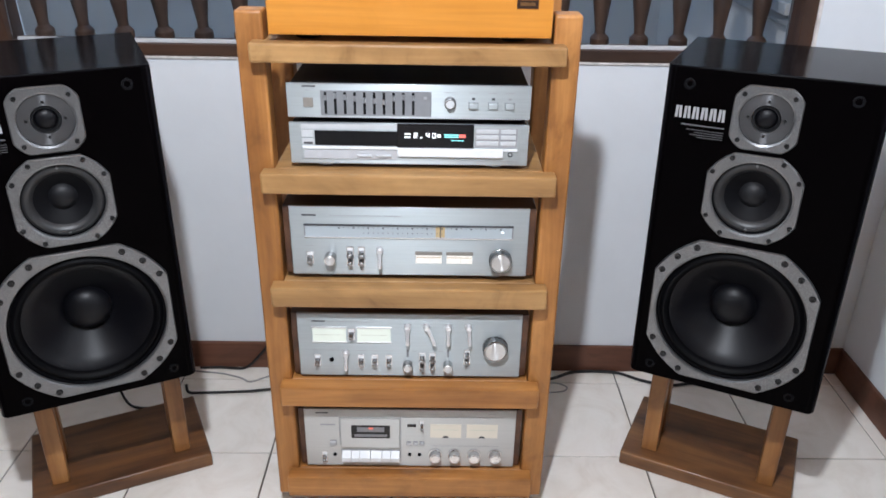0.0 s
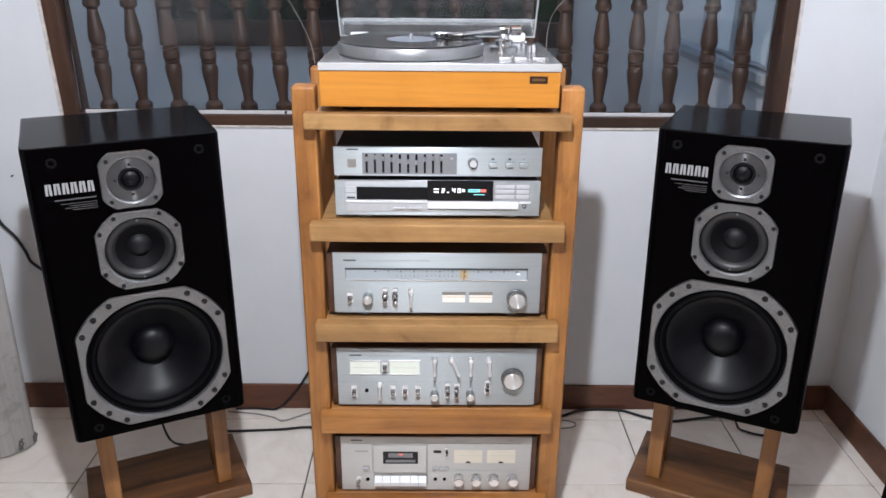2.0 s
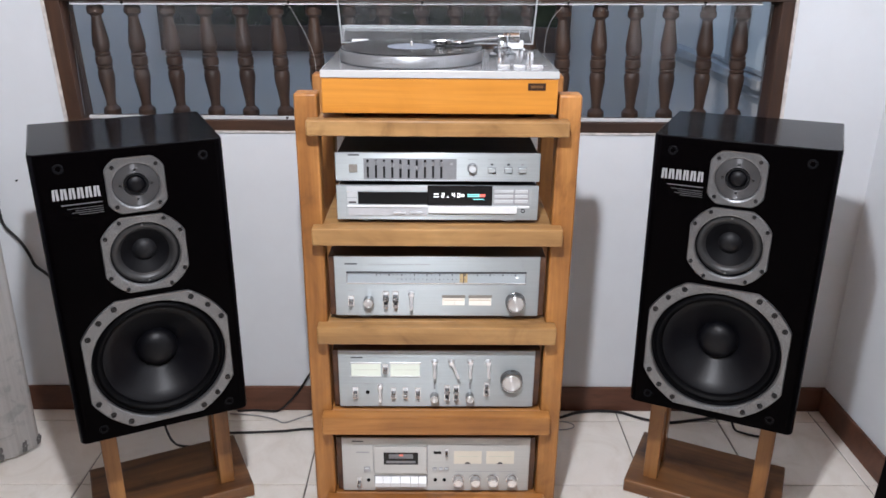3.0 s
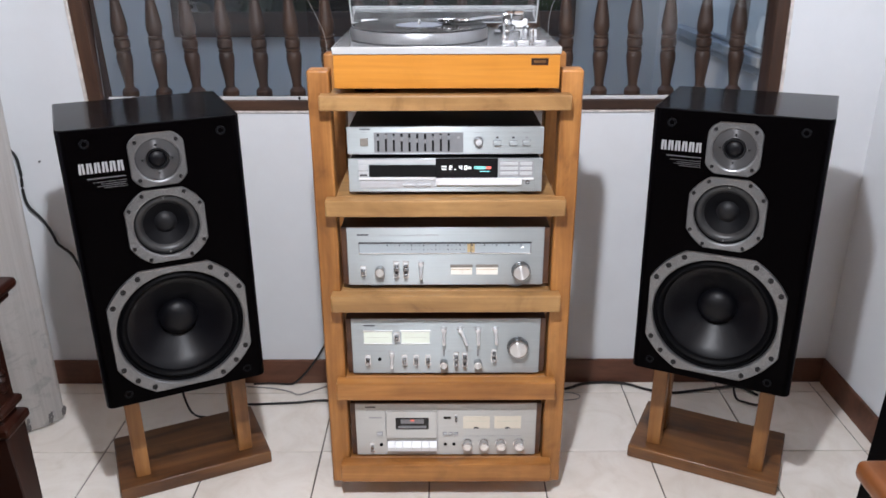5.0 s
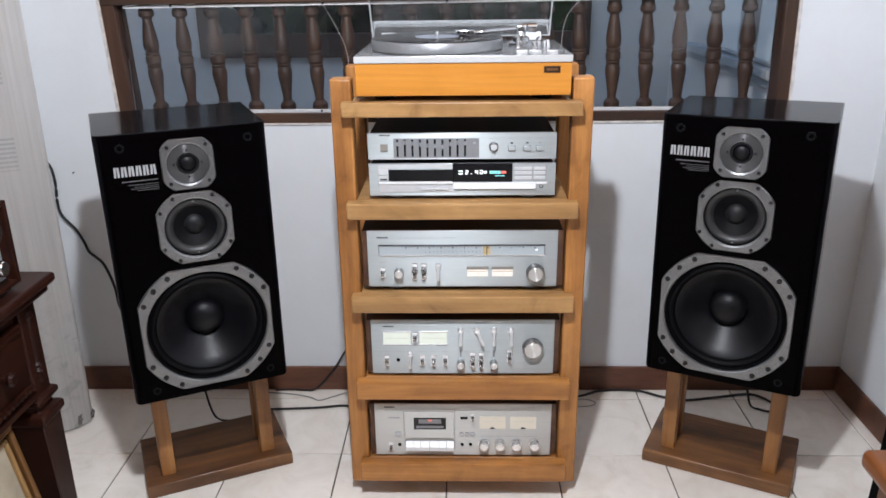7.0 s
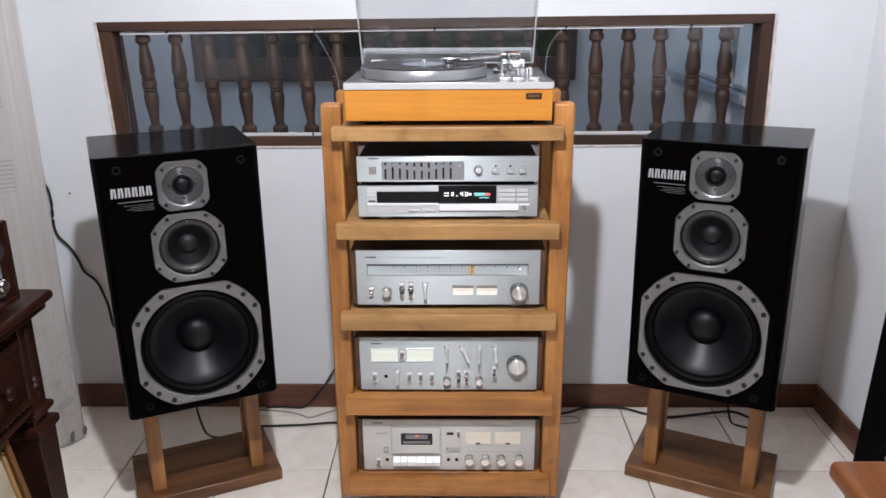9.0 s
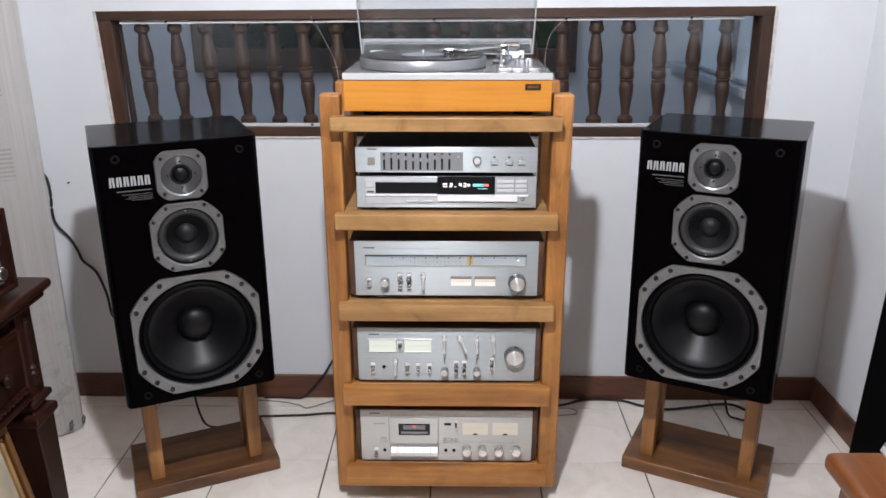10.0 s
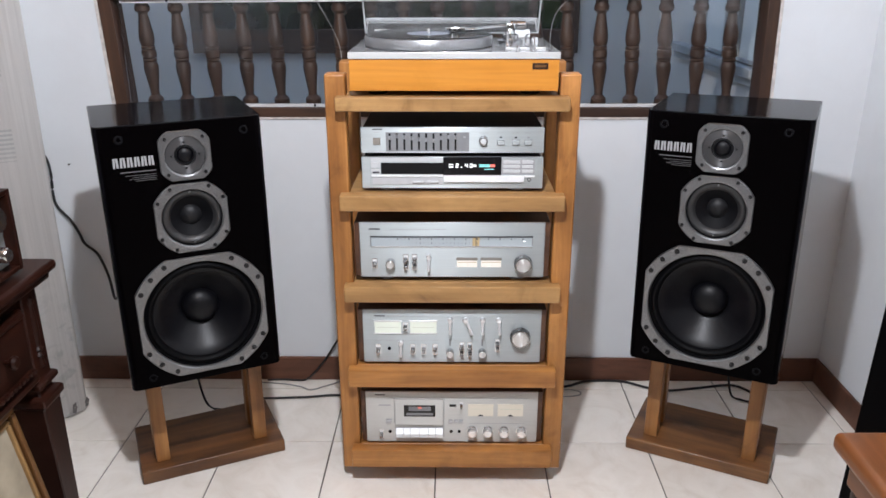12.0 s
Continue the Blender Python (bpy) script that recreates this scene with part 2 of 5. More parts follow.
M["pale_panel"] = speckled("pale_grey_panel", (0.46, 0.465, 0.48), 0.45, 0.05, 60)
M["power_button"] = speckled("taupe_button", (0.22, 0.20, 0.175), 0.45, 0.08, 60)
M["cable"] = speckled("black_cable", (0.012, 0.012, 0.013), 0.45, 0.2, 90)
M["cable_clear"] = speckled("grey_cable", (0.30, 0.29, 0.28), 0.4, 0.1, 90)
M["display"] = speckled("black_display_glass", (0.004, 0.004, 0.006), 0.12, 0.2, 40)
M["dial"] = glowing("dial_glass", (0.38, 0.425, 0.45), (0.70, 0.85, 0.95), 0.0)
M["dial_warm"] = glowing("dial_pointer_lamp", (0.46, 0.34, 0.17), (1.0, 0.70, 0.35), 0.05)
M["meter_scale"] = speckled("olive_scale_print", (0.56, 0.58, 0.48), 0.5, 0.1, 50, 0.4, 0, 0)
M["meter_green"] = glowing("green_white_meter", (0.66, 0.70, 0.62), (0.90, 1.0, 0.86), 0.20)
M["meter_warm"] = glowing("warm_meter", (0.52, 0.48, 0.40), (1.0, 0.90, 0.76), 0.18)
M["meter_pale"] = glowing("pale_meter", (0.75, 0.72, 0.66), (1.0, 0.92, 0.82), 0.22)
M["digit"] = glowing("white_segments", (0.5, 0.5, 0.5), (0.95, 1.0, 1.0), 1.3)
M["cyan"] = glowing("cyan_segments", (0.2, 0.5, 0.5), (0.30, 0.95, 0.95), 0.9)
M["red"] = glowing("red_segments", (0.5, 0.1, 0.08), (1.0, 0.18, 0.14), 0.9)
M["tape_lamp"] = glowing("red_tape_lamp", (0.5, 0.1, 0.08), (1.0, 0.30, 0.22), 0.45)
M["lamp_glow"] = glowing("lamp_diffuser", (0.9, 0.9, 0.9), (1.0, 0.97, 0.93), 6.0)


def speaker_black():
    """Black stained veneer under gloss lacquer, faint upright grain."""
    m, nt, b = make_mat("black_lacquered_veneer", 0.22, 0, (0.01, 0.01, 0.012))
    b.inputs["IOR"].default_value = 1.12
    v = coords(nt, (70, 70, 3))
    n = noise_node(nt, v, 1.0, 4, 0.6, 0.4)
    n2 = noise_node(nt, coords(nt, (4, 4, 4)), 1.0, 3)
    nt.links.new(ramp(nt, n, [(0.3, (0.003, 0.003, 0.004)), (0.7, (0.008, 0.0075, 0.009))]), b.inputs["Base Color"])
    vary_rough(nt, b, n2, 0.06, 0.16)
    bump(nt, b, n, 0.02, 0.0003)
    return m


def floor_tile():
    """Glossy cream ceramic tile with soft marbling, each tile shifted."""
    m, nt, b = make_mat("cream_marbled_tile", 0.16, 0, (0.7, 0.68, 0.65))
    v = coords(nt, (1, 1, 1))
    n1 = noise_node(nt, v, 7, 6, 0.62, 1.6)
    n2 = noise_node(nt, v, 2.2, 3, 0.5, 0.6)
    n3 = noise_node(nt, v, 40, 3, 0.6)
    c = ramp(nt, n1, [(0.30, (0.81, 0.745, 0.665)), (0.46, (0.88, 0.825, 0.755)), (0.60, (0.92, 0.87, 0.805))])
    c2 = ramp(nt, n2, [(0.3, (0.95, 0.94, 0.925)), (0.65, (1, 1, 1))])
    nt.links.new(mix(nt, c, c2, 0.8, "MULTIPLY"), b.inputs["Base Color"])
    vary_rough(nt, b, n2, 0.13, 0.26)
    bump(nt, b, n3, 0.03, 0.0006)
    return m


def lace():
    """Sheer off-white curtain cloth with woven bands and squares."""
    m, nt, b = make_mat("sheer_lace_cloth", 0.85, 0, (0.7, 0.68, 0.65))
    tc = nt.nodes.new("ShaderNodeTexCoord")
    sep = nt.nodes.new("ShaderNodeSeparateXYZ")
    nt.links.new(tc.outputs["UV"], sep.inputs[0])

    def wave(sock, freq, thr):
        mul = nt.nodes.new("ShaderNodeMath"); mul.operation = "MULTIPLY"; mul.inputs[1].default_value = freq
        fr = nt.nodes.new("ShaderNodeMath"); fr.operation = "FRACT"
        gt = nt.nodes.new("ShaderNodeMath"); gt.operation = "GREATER_THAN"; gt.inputs[1].default_value = thr
        nt.links.new(sock, mul.inputs[0]); nt.links.new(mul.outputs[0], fr.inputs[0]); nt.links.new(fr.outputs[0], gt.inputs[0])
        return gt.outputs[0]

    def op(kind, a, c):
        n = nt.nodes.new("ShaderNodeMath"); n.operation = kind
        for s, x in ((n.inputs[0], a), (n.inputs[1], c)):
            if isinstance(x, float):
                s.default_value = x
            else:
                nt.links.new(x, s)
        return n.outputs[0]
    lines = wave(sep.outputs[1], 84.0, 0.5)
    band = wave(sep.outputs[1], 4.6, 0.60)
    col = wave(sep.outputs[0], 4.5, 0.35)
    mask = op("MULTIPLY", op("MULTIPLY", lines, band), col)
    low = nt.nodes.new("ShaderNodeMapRange")
    low.inputs["From Min"].default_value, low.inputs["From Max"].default_value = 0.50, 0.24
    nt.links.new(sep.outputs[1], low.inputs["Value"])
    vn = noise_node(nt, tc.outputs["UV"], 24, 3, 0.55, 1.2)
    petal = nt.nodes.new("ShaderNodeMapRange")
    petal.inputs["From Min"].default_value, petal.inputs["From Max"].default_value = 0.50, 0.66
    nt.links.new(vn, petal.inputs["Value"])
    flowers = op("MULTIPLY", petal.outputs[0], low.outputs[0])
    high = nt.nodes.new("ShaderNodeMapRange")
    high.inputs["From Min"].default_value, high.inputs["From Max"].default_value = 0.62, 0.85
    nt.links.new(sep.outputs[1], high.inputs["Value"])
    allm = op("MAXIMUM", op("MULTIPLY", op("MULTIPLY", mask, high.outputs[0]), 0.62), op("MULTIPLY", flowers, 0.55))
    weave = noise_node(nt, tc.outputs["UV"], 380, 2, 0.5)
    # Stretched streaks put the shade of fine upright folds into the cloth colour.
    mp = nt.nodes.new("ShaderNodeMapping")
    mp.inputs["Scale"].default_value = (60.0, 1.1, 1.0)
    nt.links.new(tc.outputs["UV"], mp.inputs["Vector"])
    pleat_shade = noise_node(nt, mp.outputs["Vector"], 1.0, 4, 0.65, 0.3)
    c = mix(nt, (0.63, 0.605, 0.58), (0.38, 0.385, 0.37), allm)
    c = mix(nt, c, ramp(nt, pleat_shade, [(0.35, (0.78, 0.77, 0.76)), (0.62, (1, 1, 1))]), 0.8, "MULTIPLY")
    c = mix(nt, c, ramp(nt, weave, [(0.3, (0.85, 0.85, 0.85)), (0.7, (1, 1, 1))]), 0.6, "MULTIPLY")
    nt.links.new(c, b.inputs["Base Color"])
    tr = nt.nodes.new("ShaderNodeBsdfTransparent")
    tl = nt.nodes.new("ShaderNodeBsdfTranslucent")
    nt.links.new(c, tl.inputs["Color"])
    m1 = nt.nodes.new("ShaderNodeMixShader"); m1.inputs[0].default_value = 0.3
    nt.links.new(b.outputs[0], m1.inputs[1]); nt.links.new(tl.outputs[0], m1.inputs[2])
    m2 = nt.nodes.new("ShaderNodeMixShader"); m2.inputs[0].default_value = 0.10
    nt.links.new(m1.outputs[0], m2.inputs[1]); nt.links.new(tr.outputs[0], m2.inputs[2])
    nt.links.new(m2.outputs[0], nt.nodes["Material Output"].inputs["Surface"])
    bump(nt, b, weave, 0.2, 0.0008)
    return m


def clear_sheet(name, tint, ior, dust):
    """A thin clear sheet: lets light straight through, mirrors by Fresnel, carries a little dust."""
    m, nt, b = make_mat(name, 0.6, 0, (0.7, 0.72, 0.74))
    tr = nt.nodes.new("ShaderNodeBsdfTransparent")
    tr.inputs["Color"].default_value = (*tint, 1)
    gl = nt.nodes.new("ShaderNodeBsdfGlossy")
    gl.inputs["Roughness"].default_value = 0.015
    fr = nt.nodes.new("ShaderNodeFresnel")
    fr.inputs["IOR"].default_value = ior
    m1, m2 = nt.nodes.new("ShaderNodeMixShader"), nt.nodes.new("ShaderNodeMixShader")
    n = noise_node(nt, coords(nt, (1, 1, 1)), 18, 5, 0.7)
    dm = nt.nodes.new("ShaderNodeMapRange")
    dm.inputs["From Min"].default_value, dm.inputs["From Max"].default_value = 0.35, 0.75
    dm.inputs["To Min"].default_value, dm.inputs["To Max"].default_value = dust * 0.4, dust * 1.6
    nt.links.new(n, dm.inputs["Value"])
    nt.links.new(dm.outputs[0], m1.inputs[0])
    nt.links.new(tr.outputs[0], m1.inputs[1])
    nt.links.new(b.outputs[0], m1.inputs[2])
    nt.links.new(fr.outputs[0], m2.inputs[0])
    nt.links.new(m1.outputs[0], m2.inputs[1])
    nt.links.new(gl.outputs[0], m2.inputs[2])
    nt.links.new(m2.outputs[0], nt.nodes["Material Output"].inputs["Surface"])
    return m


def foliage_view():
    """Dim far-wall window pane: dark leaves behind brown reflections, all painted into the colour."""
    m, nt, b = make_mat("dark_window_pane", 0.12, 0, (0.03, 0.03, 0.03))
    v = coords(nt, (1, 1, 1), False)
    n1 = noise_node(nt, v, 5, 5, 0.6, 1.0)
    n2 = noise_node(nt, v, 2.0, 3, 0.5, 0.5)
    c = ramp(nt, n1, [(0.3, (0.010, 0.008, 0.006)), (0.55, (0.030, 0.023, 0.018)), (0.75, (0.055, 0.043, 0.034))])
    g = ramp(nt, n2, [(0.42, (0.5, 0.48, 0.45)), (0.60, (0.75, 1.5, 0.62))])
    nt.links.new(mix(nt, c, g, 0.8, "MULTIPLY"), b.inputs["Base Color"])
    return m


M["speaker"] = speaker_black()
M["baffle"] = speckled("satin_black_baffle", (0.0009, 0.0006, 0.0008), 0.30, 0.2, 90, 0.02, 0.0, 0.02)
M["tile"] = floor_tile()
M["grout"] = speckled("dark_grout", (0.10, 0.085, 0.07), 0.8, 0.25, 60)
M["lace"] = lace()
M["hem_flower"] = speckled("grey_embroidery", (0.16, 0.15, 0.145), 0.85, 0.3, 160)
M["glass"] = clear_sheet("window_glass", (0.96, 0.975, 0.98), 1.38, 0.006)
M["acrylic"] = clear_sheet("clear_acrylic", (0.86, 0.865, 0.87), 1.5, 0.028)
# Dust veil, made heavier to stand for the lower wall's reflection as well.
M["acrylic_dust_haze"] = clear_sheet("dusty_hazed_acrylic", (0.90, 0.905, 0.91), 1.5, 0.10)
# Opaque pale colour stands for light gathered in the acrylic's cut edges.
M["acrylic_edge_light"] = speckled("pale_edge_light", (0.40, 0.42, 0.43), 0.25, 0.1, 40)
M["dark_pane"] = foliage_view()
# Faint glow added to lighten the passage panes; no lamp stands behind them.
M["frosted"] = glowing("pale_pane_glow", (0.46, 0.48, 0.47), (0.84, 0.91, 0.95), 0.09)
M["grey_trim"] = speckled("weathered_grey_trim", (0.34, 0.32, 0.30), 0.55, 0.2, 20)
M["white_trim"] = speckled("white_trim", (0.80, 0.79, 0.78), 0.45, 0.06, 30)
M["strip"] = speckled("pale_grey_strip", (0.58, 0.58, 0.59), 0.45, 0.06, 30)
M["booklet"] = speckled("grey_booklet_paper", (0.42, 0.42, 0.43), 0.5, 0.25, 90)
M["leatherette"] = speckled("black_fabric", (0.0018, 0.0018, 0.0022), 0.6, 0.2, 300, 0.04)
M["canvas"] = speckled("faded_canvas", (0.26, 0.22, 0.16), 0.7, 0.3, 12)


# ---------------------------------------------------------------- mesh tools
def box(x0, x1, y0, y1, z0, z1, bevel=0.0, seg=2, bm=None):
    """A box between two corners with rounded edges, added to bm."""
    own = bmesh.new()
    bmesh.ops.create_cube(own, size=1.0)
    bmesh.ops.scale(own, vec=(x1 - x0, y1 - y0, z1 - z0), verts=own.verts)
    bmesh.ops.translate(own, vec=((x0 + x1) / 2, (y0 + y1) / 2, (z0 + z1) / 2), verts=own.verts)
    if bevel > 0:
        bevel = min(bevel, 0.45 * min(x1 - x0, y1 - y0, z1 - z0))
        bmesh.ops.bevel(own, geom=own.edges[:], offset=bevel, segments=seg, profile=0.5, affect="EDGES")
    return join(bm, own)


def join(bm, own):
    if bm is None:
        return own
    me = bpy.data.meshes.new("tmp")
    own.to_mesh(me)
    own.free()
    bm.from_mesh(me)
    bpy.data.meshes.remove(me)
    return bm


def lathe(profile, axis="y", centre=(0, 0, 0), seg=48, bm=None):
    """Revolves (radius, height) pairs about an axis through centre."""
    own = bmesh.new()
    rings = []
    for r, h in profile:
        if r < 1e-6:
            rings.append([own.verts.new(turn3(0, 0, h, axis, centre))])
        else:
            rings.append([own.verts.new(turn3(r * math.cos(a), r * math.sin(a), h, axis, centre))
                          for a in (2 * math.pi * k / seg for k in range(seg))])
    for a, b in zip(rings, rings[1:]):
        if len(a) == 1 and len(b) == 1:
            continue
        for k in range(seg):
            k2 = (k + 1) % seg
            if len(a) == 1:
                own.faces.new((a[0], b[k], b[k2]))
            elif len(b) == 1:
                own.faces.new((a[k], b[0], a[k2]))
            else:
                own.faces.new((a[k], b[k], b[k2], a[k2]))
    bmesh.ops.recalc_face_normals(own, faces=own.faces)
    return join(bm, own)


def turn3(u, v, h, axis, c):
    if axis == "z":
        return (c[0] + u, c[1] + v, c[2] + h)
    if axis == "y":
        return (c[0] + u, c[1] + h, c[2] + v)
    return (c[0] + h, c[1] + u, c[2] + v)


def tube(points, r, seg=8, bm=None, smooth=6):
    """A round cord along a smoothed run of points."""
    pts = [Vector(p) for p in points]
    path = []
    n = len(pts)
    for i in range(n - 1):
        p0, p1, p2, p3 = pts[max(i - 1, 0)], pts[i], pts[i + 1], pts[min(i + 2, n - 1)]
        for k in range(smooth):
            t = k / smooth
            path.append(0.5 * ((2 * p1) + (p2 - p0) * t + (2 * p0 - 5 * p1 + 4 * p2 - p3) * t * t + (3 * p1 - p0 - 3 * p2 + p3) * t ** 3))
    path.append(pts[-1])
    own = bmesh.new()
    rings = []
    up = Vector((0.03, 0.02, 1)).normalized()
    for i, p in enumerate(path):
        d = (path[min(i + 1, len(path) - 1)] - path[max(i - 1, 0)]).normalized()
        s = d.cross(up)
        if s.length < 0.05:
            s = d.cross(Vector((1, 0, 0)))
        s.normalize()
        q = s.cross(d)
        rings.append([own.verts.new(p + r * (math.cos(a) * s + math.sin(a) * q)) for a in (2 * math.pi * k / seg for k in range(seg))])
    for a, b in zip(rings, rings[1:]):
        for k in range(seg):
            own.faces.new((a[k], a[(k + 1) % seg], b[(k + 1) % seg], b[k]))
    own.faces.new(rings[0][::-1])
    own.faces.new(rings[-1])
    bmesh.ops.recalc_face_normals(own, faces=own.faces)
    return join(bm, own)


def prism(outline, y0, y1, bevel=0.0, bm=None):
    """An outline in x and z pushed through from y0 to y1 (front at y0)."""
    own = bmesh.new()
    f = own.faces.new([own.verts.new((x, y1, z)) for x, z in outline])
    ret = bmesh.ops.extrude_face_region(own, geom=[f])
    vs = [e for e in ret["geom"] if isinstance(e, bmesh.types.BMVert)]
    bmesh.ops.translate(own, vec=(0, y0 - y1, 0), verts=vs)
    bmesh.ops.recalc_face_normals(own, faces=own.faces)
    if bevel:
        es = [e for e in own.edges if all(abs(v.co.y - y0) < 1e-6 for v in e.verts)]
        bmesh.ops.bevel(own, geom=es, offset=bevel, segments=2, profile=0.5, affect="EDGES")
    return join(bm, own)


def finish(name, bm, material, smooth=True):
    me = bpy.data.meshes.new(name)
    bm.normal_update()
    bm.to_mesh(me)
    bm.free()
    me.materials.append(material)
    if smooth:
        me.set_sharp_from_angle(angle=radians(35))
        # broad axis-aligned faces stay flat, rounded edges and turned forms are smooth
        me.polygons.foreach_set("use_smooth", [max(abs(c) for c in pg.normal) < 0.9999 for pg in me.polygons])
    return me


def part(name, bm, material, parent, label="", smooth=True):
    ob = new(name, finish(name, bm, material, smooth))
    ob.parent = parent
    if label:
        ob["label"] = label
    return ob


def thing(name, m, label, category, group="", kind=""):
    ob = new(name)
    ob.empty_display_size = 0.05
    ob.matrix_basis = m
    return tagged(ob, label, category, group, kind)


def solid(name, bm, material, label="", category="", group="", kind="", m=None, smooth=True):
    ob = new(name, finish(name, bm, material, smooth))
    if m is not None:
        ob.matrix_basis = m
    return tagged(ob, label, category, group, kind)


# ---------------------------------------------------------------- the room
WALL_Y, RIGHT_X, LEFT_X, BACK_Y, TOP_Z = 0.535, 1.185, -1.33, -5.2, 2.75
THICK = 0.15
WX0, WX1, WZ0, WZ1 = -0.990, 0.904, 0.862, 1.220      # window opening at its head
BX0, BX1 = -0.976, 0.912                               # and at its sill
TIPL, TIPR = -0.006, 0.006                             # the head is a little out of level

floor_ob = solid("floor", box(LEFT_X - THICK, RIGHT_X + THICK, BACK_Y - THICK, WALL_Y + 0.001, -0.10, -0.0035), M["grout"],
                 "cream marbled ceramic tile floor with dark joints", "floor", kind="structure")

WL, WR = LEFT_X - THICK, RIGHT_X + THICK
bm = prism([(WL, -0.10), (WR, -0.10), (WR, WZ0), (BX1, WZ0), (BX0, WZ0), (WL, WZ0)], WALL_Y, WALL_Y + THICK)
prism([(WL, WZ0), (BX0, WZ0), (WX0, WZ1 + TIPL), (WL, WZ1)], WALL_Y, WALL_Y + THICK, bm=bm)
prism([(BX1, WZ0), (WR, WZ0), (WR, WZ1), (WX1, WZ1 + TIPR)], WALL_Y, WALL_Y + THICK, bm=bm)
prism([(WL, WZ1), (WX0, WZ1 + TIPL), (WX1, WZ1 + TIPR), (WR, WZ1), (WR, TOP_Z + 0.1), (WL, TOP_Z + 0.1)], WALL_Y, WALL_Y + THICK, bm=bm)
bmesh.ops.remove_doubles(bm, verts=bm.verts, dist=1e-5)
solid("wall_north", bm, M["wall"], "white painted plaster wall with a wide low window", "wall", kind="structure", smooth=False)
# Rear stretches are unseen: brown ones cut bounce, the white west one keeps it.
solid("wall_east_rear", box(RIGHT_X, RIGHT_X + THICK, BACK_Y - THICK, -2.30, -0.1, TOP_Z + 0.1), M["rear_wall"], "unseen side wall, brown to cut bounced light", "wall", kind="structure")
solid("wall_east", box(RIGHT_X, RIGHT_X + THICK, -2.30, WALL_Y, -0.1, TOP_Z + 0.1), M["wall"], "white painted plaster side wall", "wall", kind="structure")
solid("wall_west_rear", box(LEFT_X - THICK, LEFT_X, BACK_Y - THICK, -1.60, -0.1, TOP_Z + 0.1), M["wall"], "white painted plaster side wall", "wall", kind="structure")
solid("wall_west", box(LEFT_X - THICK, LEFT_X, -1.60, WALL_Y, -0.1, TOP_Z + 0.1), M["wall"], "white painted plaster wall behind the curtain", "wall", kind="structure")
solid("wall_south", box(LEFT_X, RIGHT_X, BACK_Y - THICK, BACK_Y, -0.1, TOP_Z + 0.1), M["rear_wall"], "unseen rear wall, brown to cut bounced light", "wall", kind="structure")
solid("ceiling", box(LEFT_X - THICK, RIGHT_X + THICK, BACK_Y - THICK, WALL_Y + THICK, TOP_Z, TOP_Z + 0.1), M["ceiling"], "unseen ceiling, brown to dim and warm bounced light", "ceiling", kind="structure")


def skirting(name, x0, x1, y0, y1):
    bm = box(x0, x1, y0, y1, 0.0, 0.082, 0.004)
    return solid(name, bm, M["baseboard"], "dark brown wooden skirting board along the wall", "baseboard", kind="structure")


skirting("baseboard", LEFT_X, RIGHT_X, WALL_Y - 0.012, WALL_Y)
skirting("baseboard", RIGHT_X - 0.012, RIGHT_X, BACK_Y, WALL_Y - 0.0125)
skirting("baseboard", LEFT_X, LEFT_X + 0.012, BACK_Y, WALL_Y - 0.0125)

# window: brown frame, turned balusters, glass sheet with white strips
win = thing("window_1", pose(0, 0, 0), "wide low window with brown frame, turned wooden balusters and glass sheet", "window", kind="structure")
FD0, FD1 = WALL_Y - 0.004, WALL_Y + 0.075


def slant(z, side):
    """Outer edge of the opening at height z."""
    t = (z - WZ0) / (WZ1 - WZ0)
    return BX0 + (WX0 - BX0) * t if side < 0 else BX1 + (WX1 - BX1) * t


HZ, LZ = WZ1 - 0.026, WZ0 + 0.027
part("window_frame", prism([(slant(HZ, -1), HZ + TIPL), (slant(HZ, 1), HZ + TIPR), (WX1, WZ1 + TIPR), (WX0, WZ1 + TIPL)], FD0, FD1, 0.002), M["window_wood_x"], win)
part("window_frame", prism([(BX0, WZ0), (BX1, WZ0), (slant(LZ, 1), LZ), (slant(LZ, -1), LZ)], FD0, FD1, 0.002), M["window_wood_x"], win)
part("window_frame", prism([(slant(LZ, -1), LZ), (slant(LZ, -1) + 0.037, LZ), (slant(HZ, -1) + 0.037, HZ + TIPL), (slant(HZ, -1), HZ + TIPL)], FD0 + 0.002, FD1 - 0.001, 0.002), M["window_wood_z"], win)
part("window_frame", prism([(slant(LZ, 1) - 0.032, LZ), (slant(LZ, 1), LZ), (slant(HZ, 1), HZ + TIPR), (slant(HZ, 1) - 0.032, HZ + TIPR)], FD0 + 0.002, FD1 - 0.001, 0.002), M["window_wood_z"], win)
GX0, GX1, GZ0, GZ1 = -0.945, 0.862, LZ, HZ
GLASS_Y = WALL_Y + 0.018
pane = part("pane", box(GX0 + 0.005, GX1 - 0.004, GLASS_Y, GLASS_Y + 0.004, GZ0 + 0.002, GZ1 - 0.002), M["glass"], win, "clear glass sheet", smooth=False)
pane.visible_shadow = False
sz = GZ1 - 0.002
part("strip", prism([(GX0 + 0.012, sz - 0.0075 + TIPL), (GX1 - 0.035, sz - 0.0075 + TIPR), (GX1 - 0.035, sz + TIPR), (GX0 + 0.012, sz + TIPL)], GLASS_Y - 0.006, GLASS_Y - 0.0005, 0.001), M["white_trim"], win, "thin white strip")
part("strip", box(GX0 + 0.02, GX1 - 0.02, GLASS_Y - 0.007, GLASS_Y - 0.0005, GZ0, GZ0 + 0.009, 0.001), M["strip"], win, "thin pale grey strip")
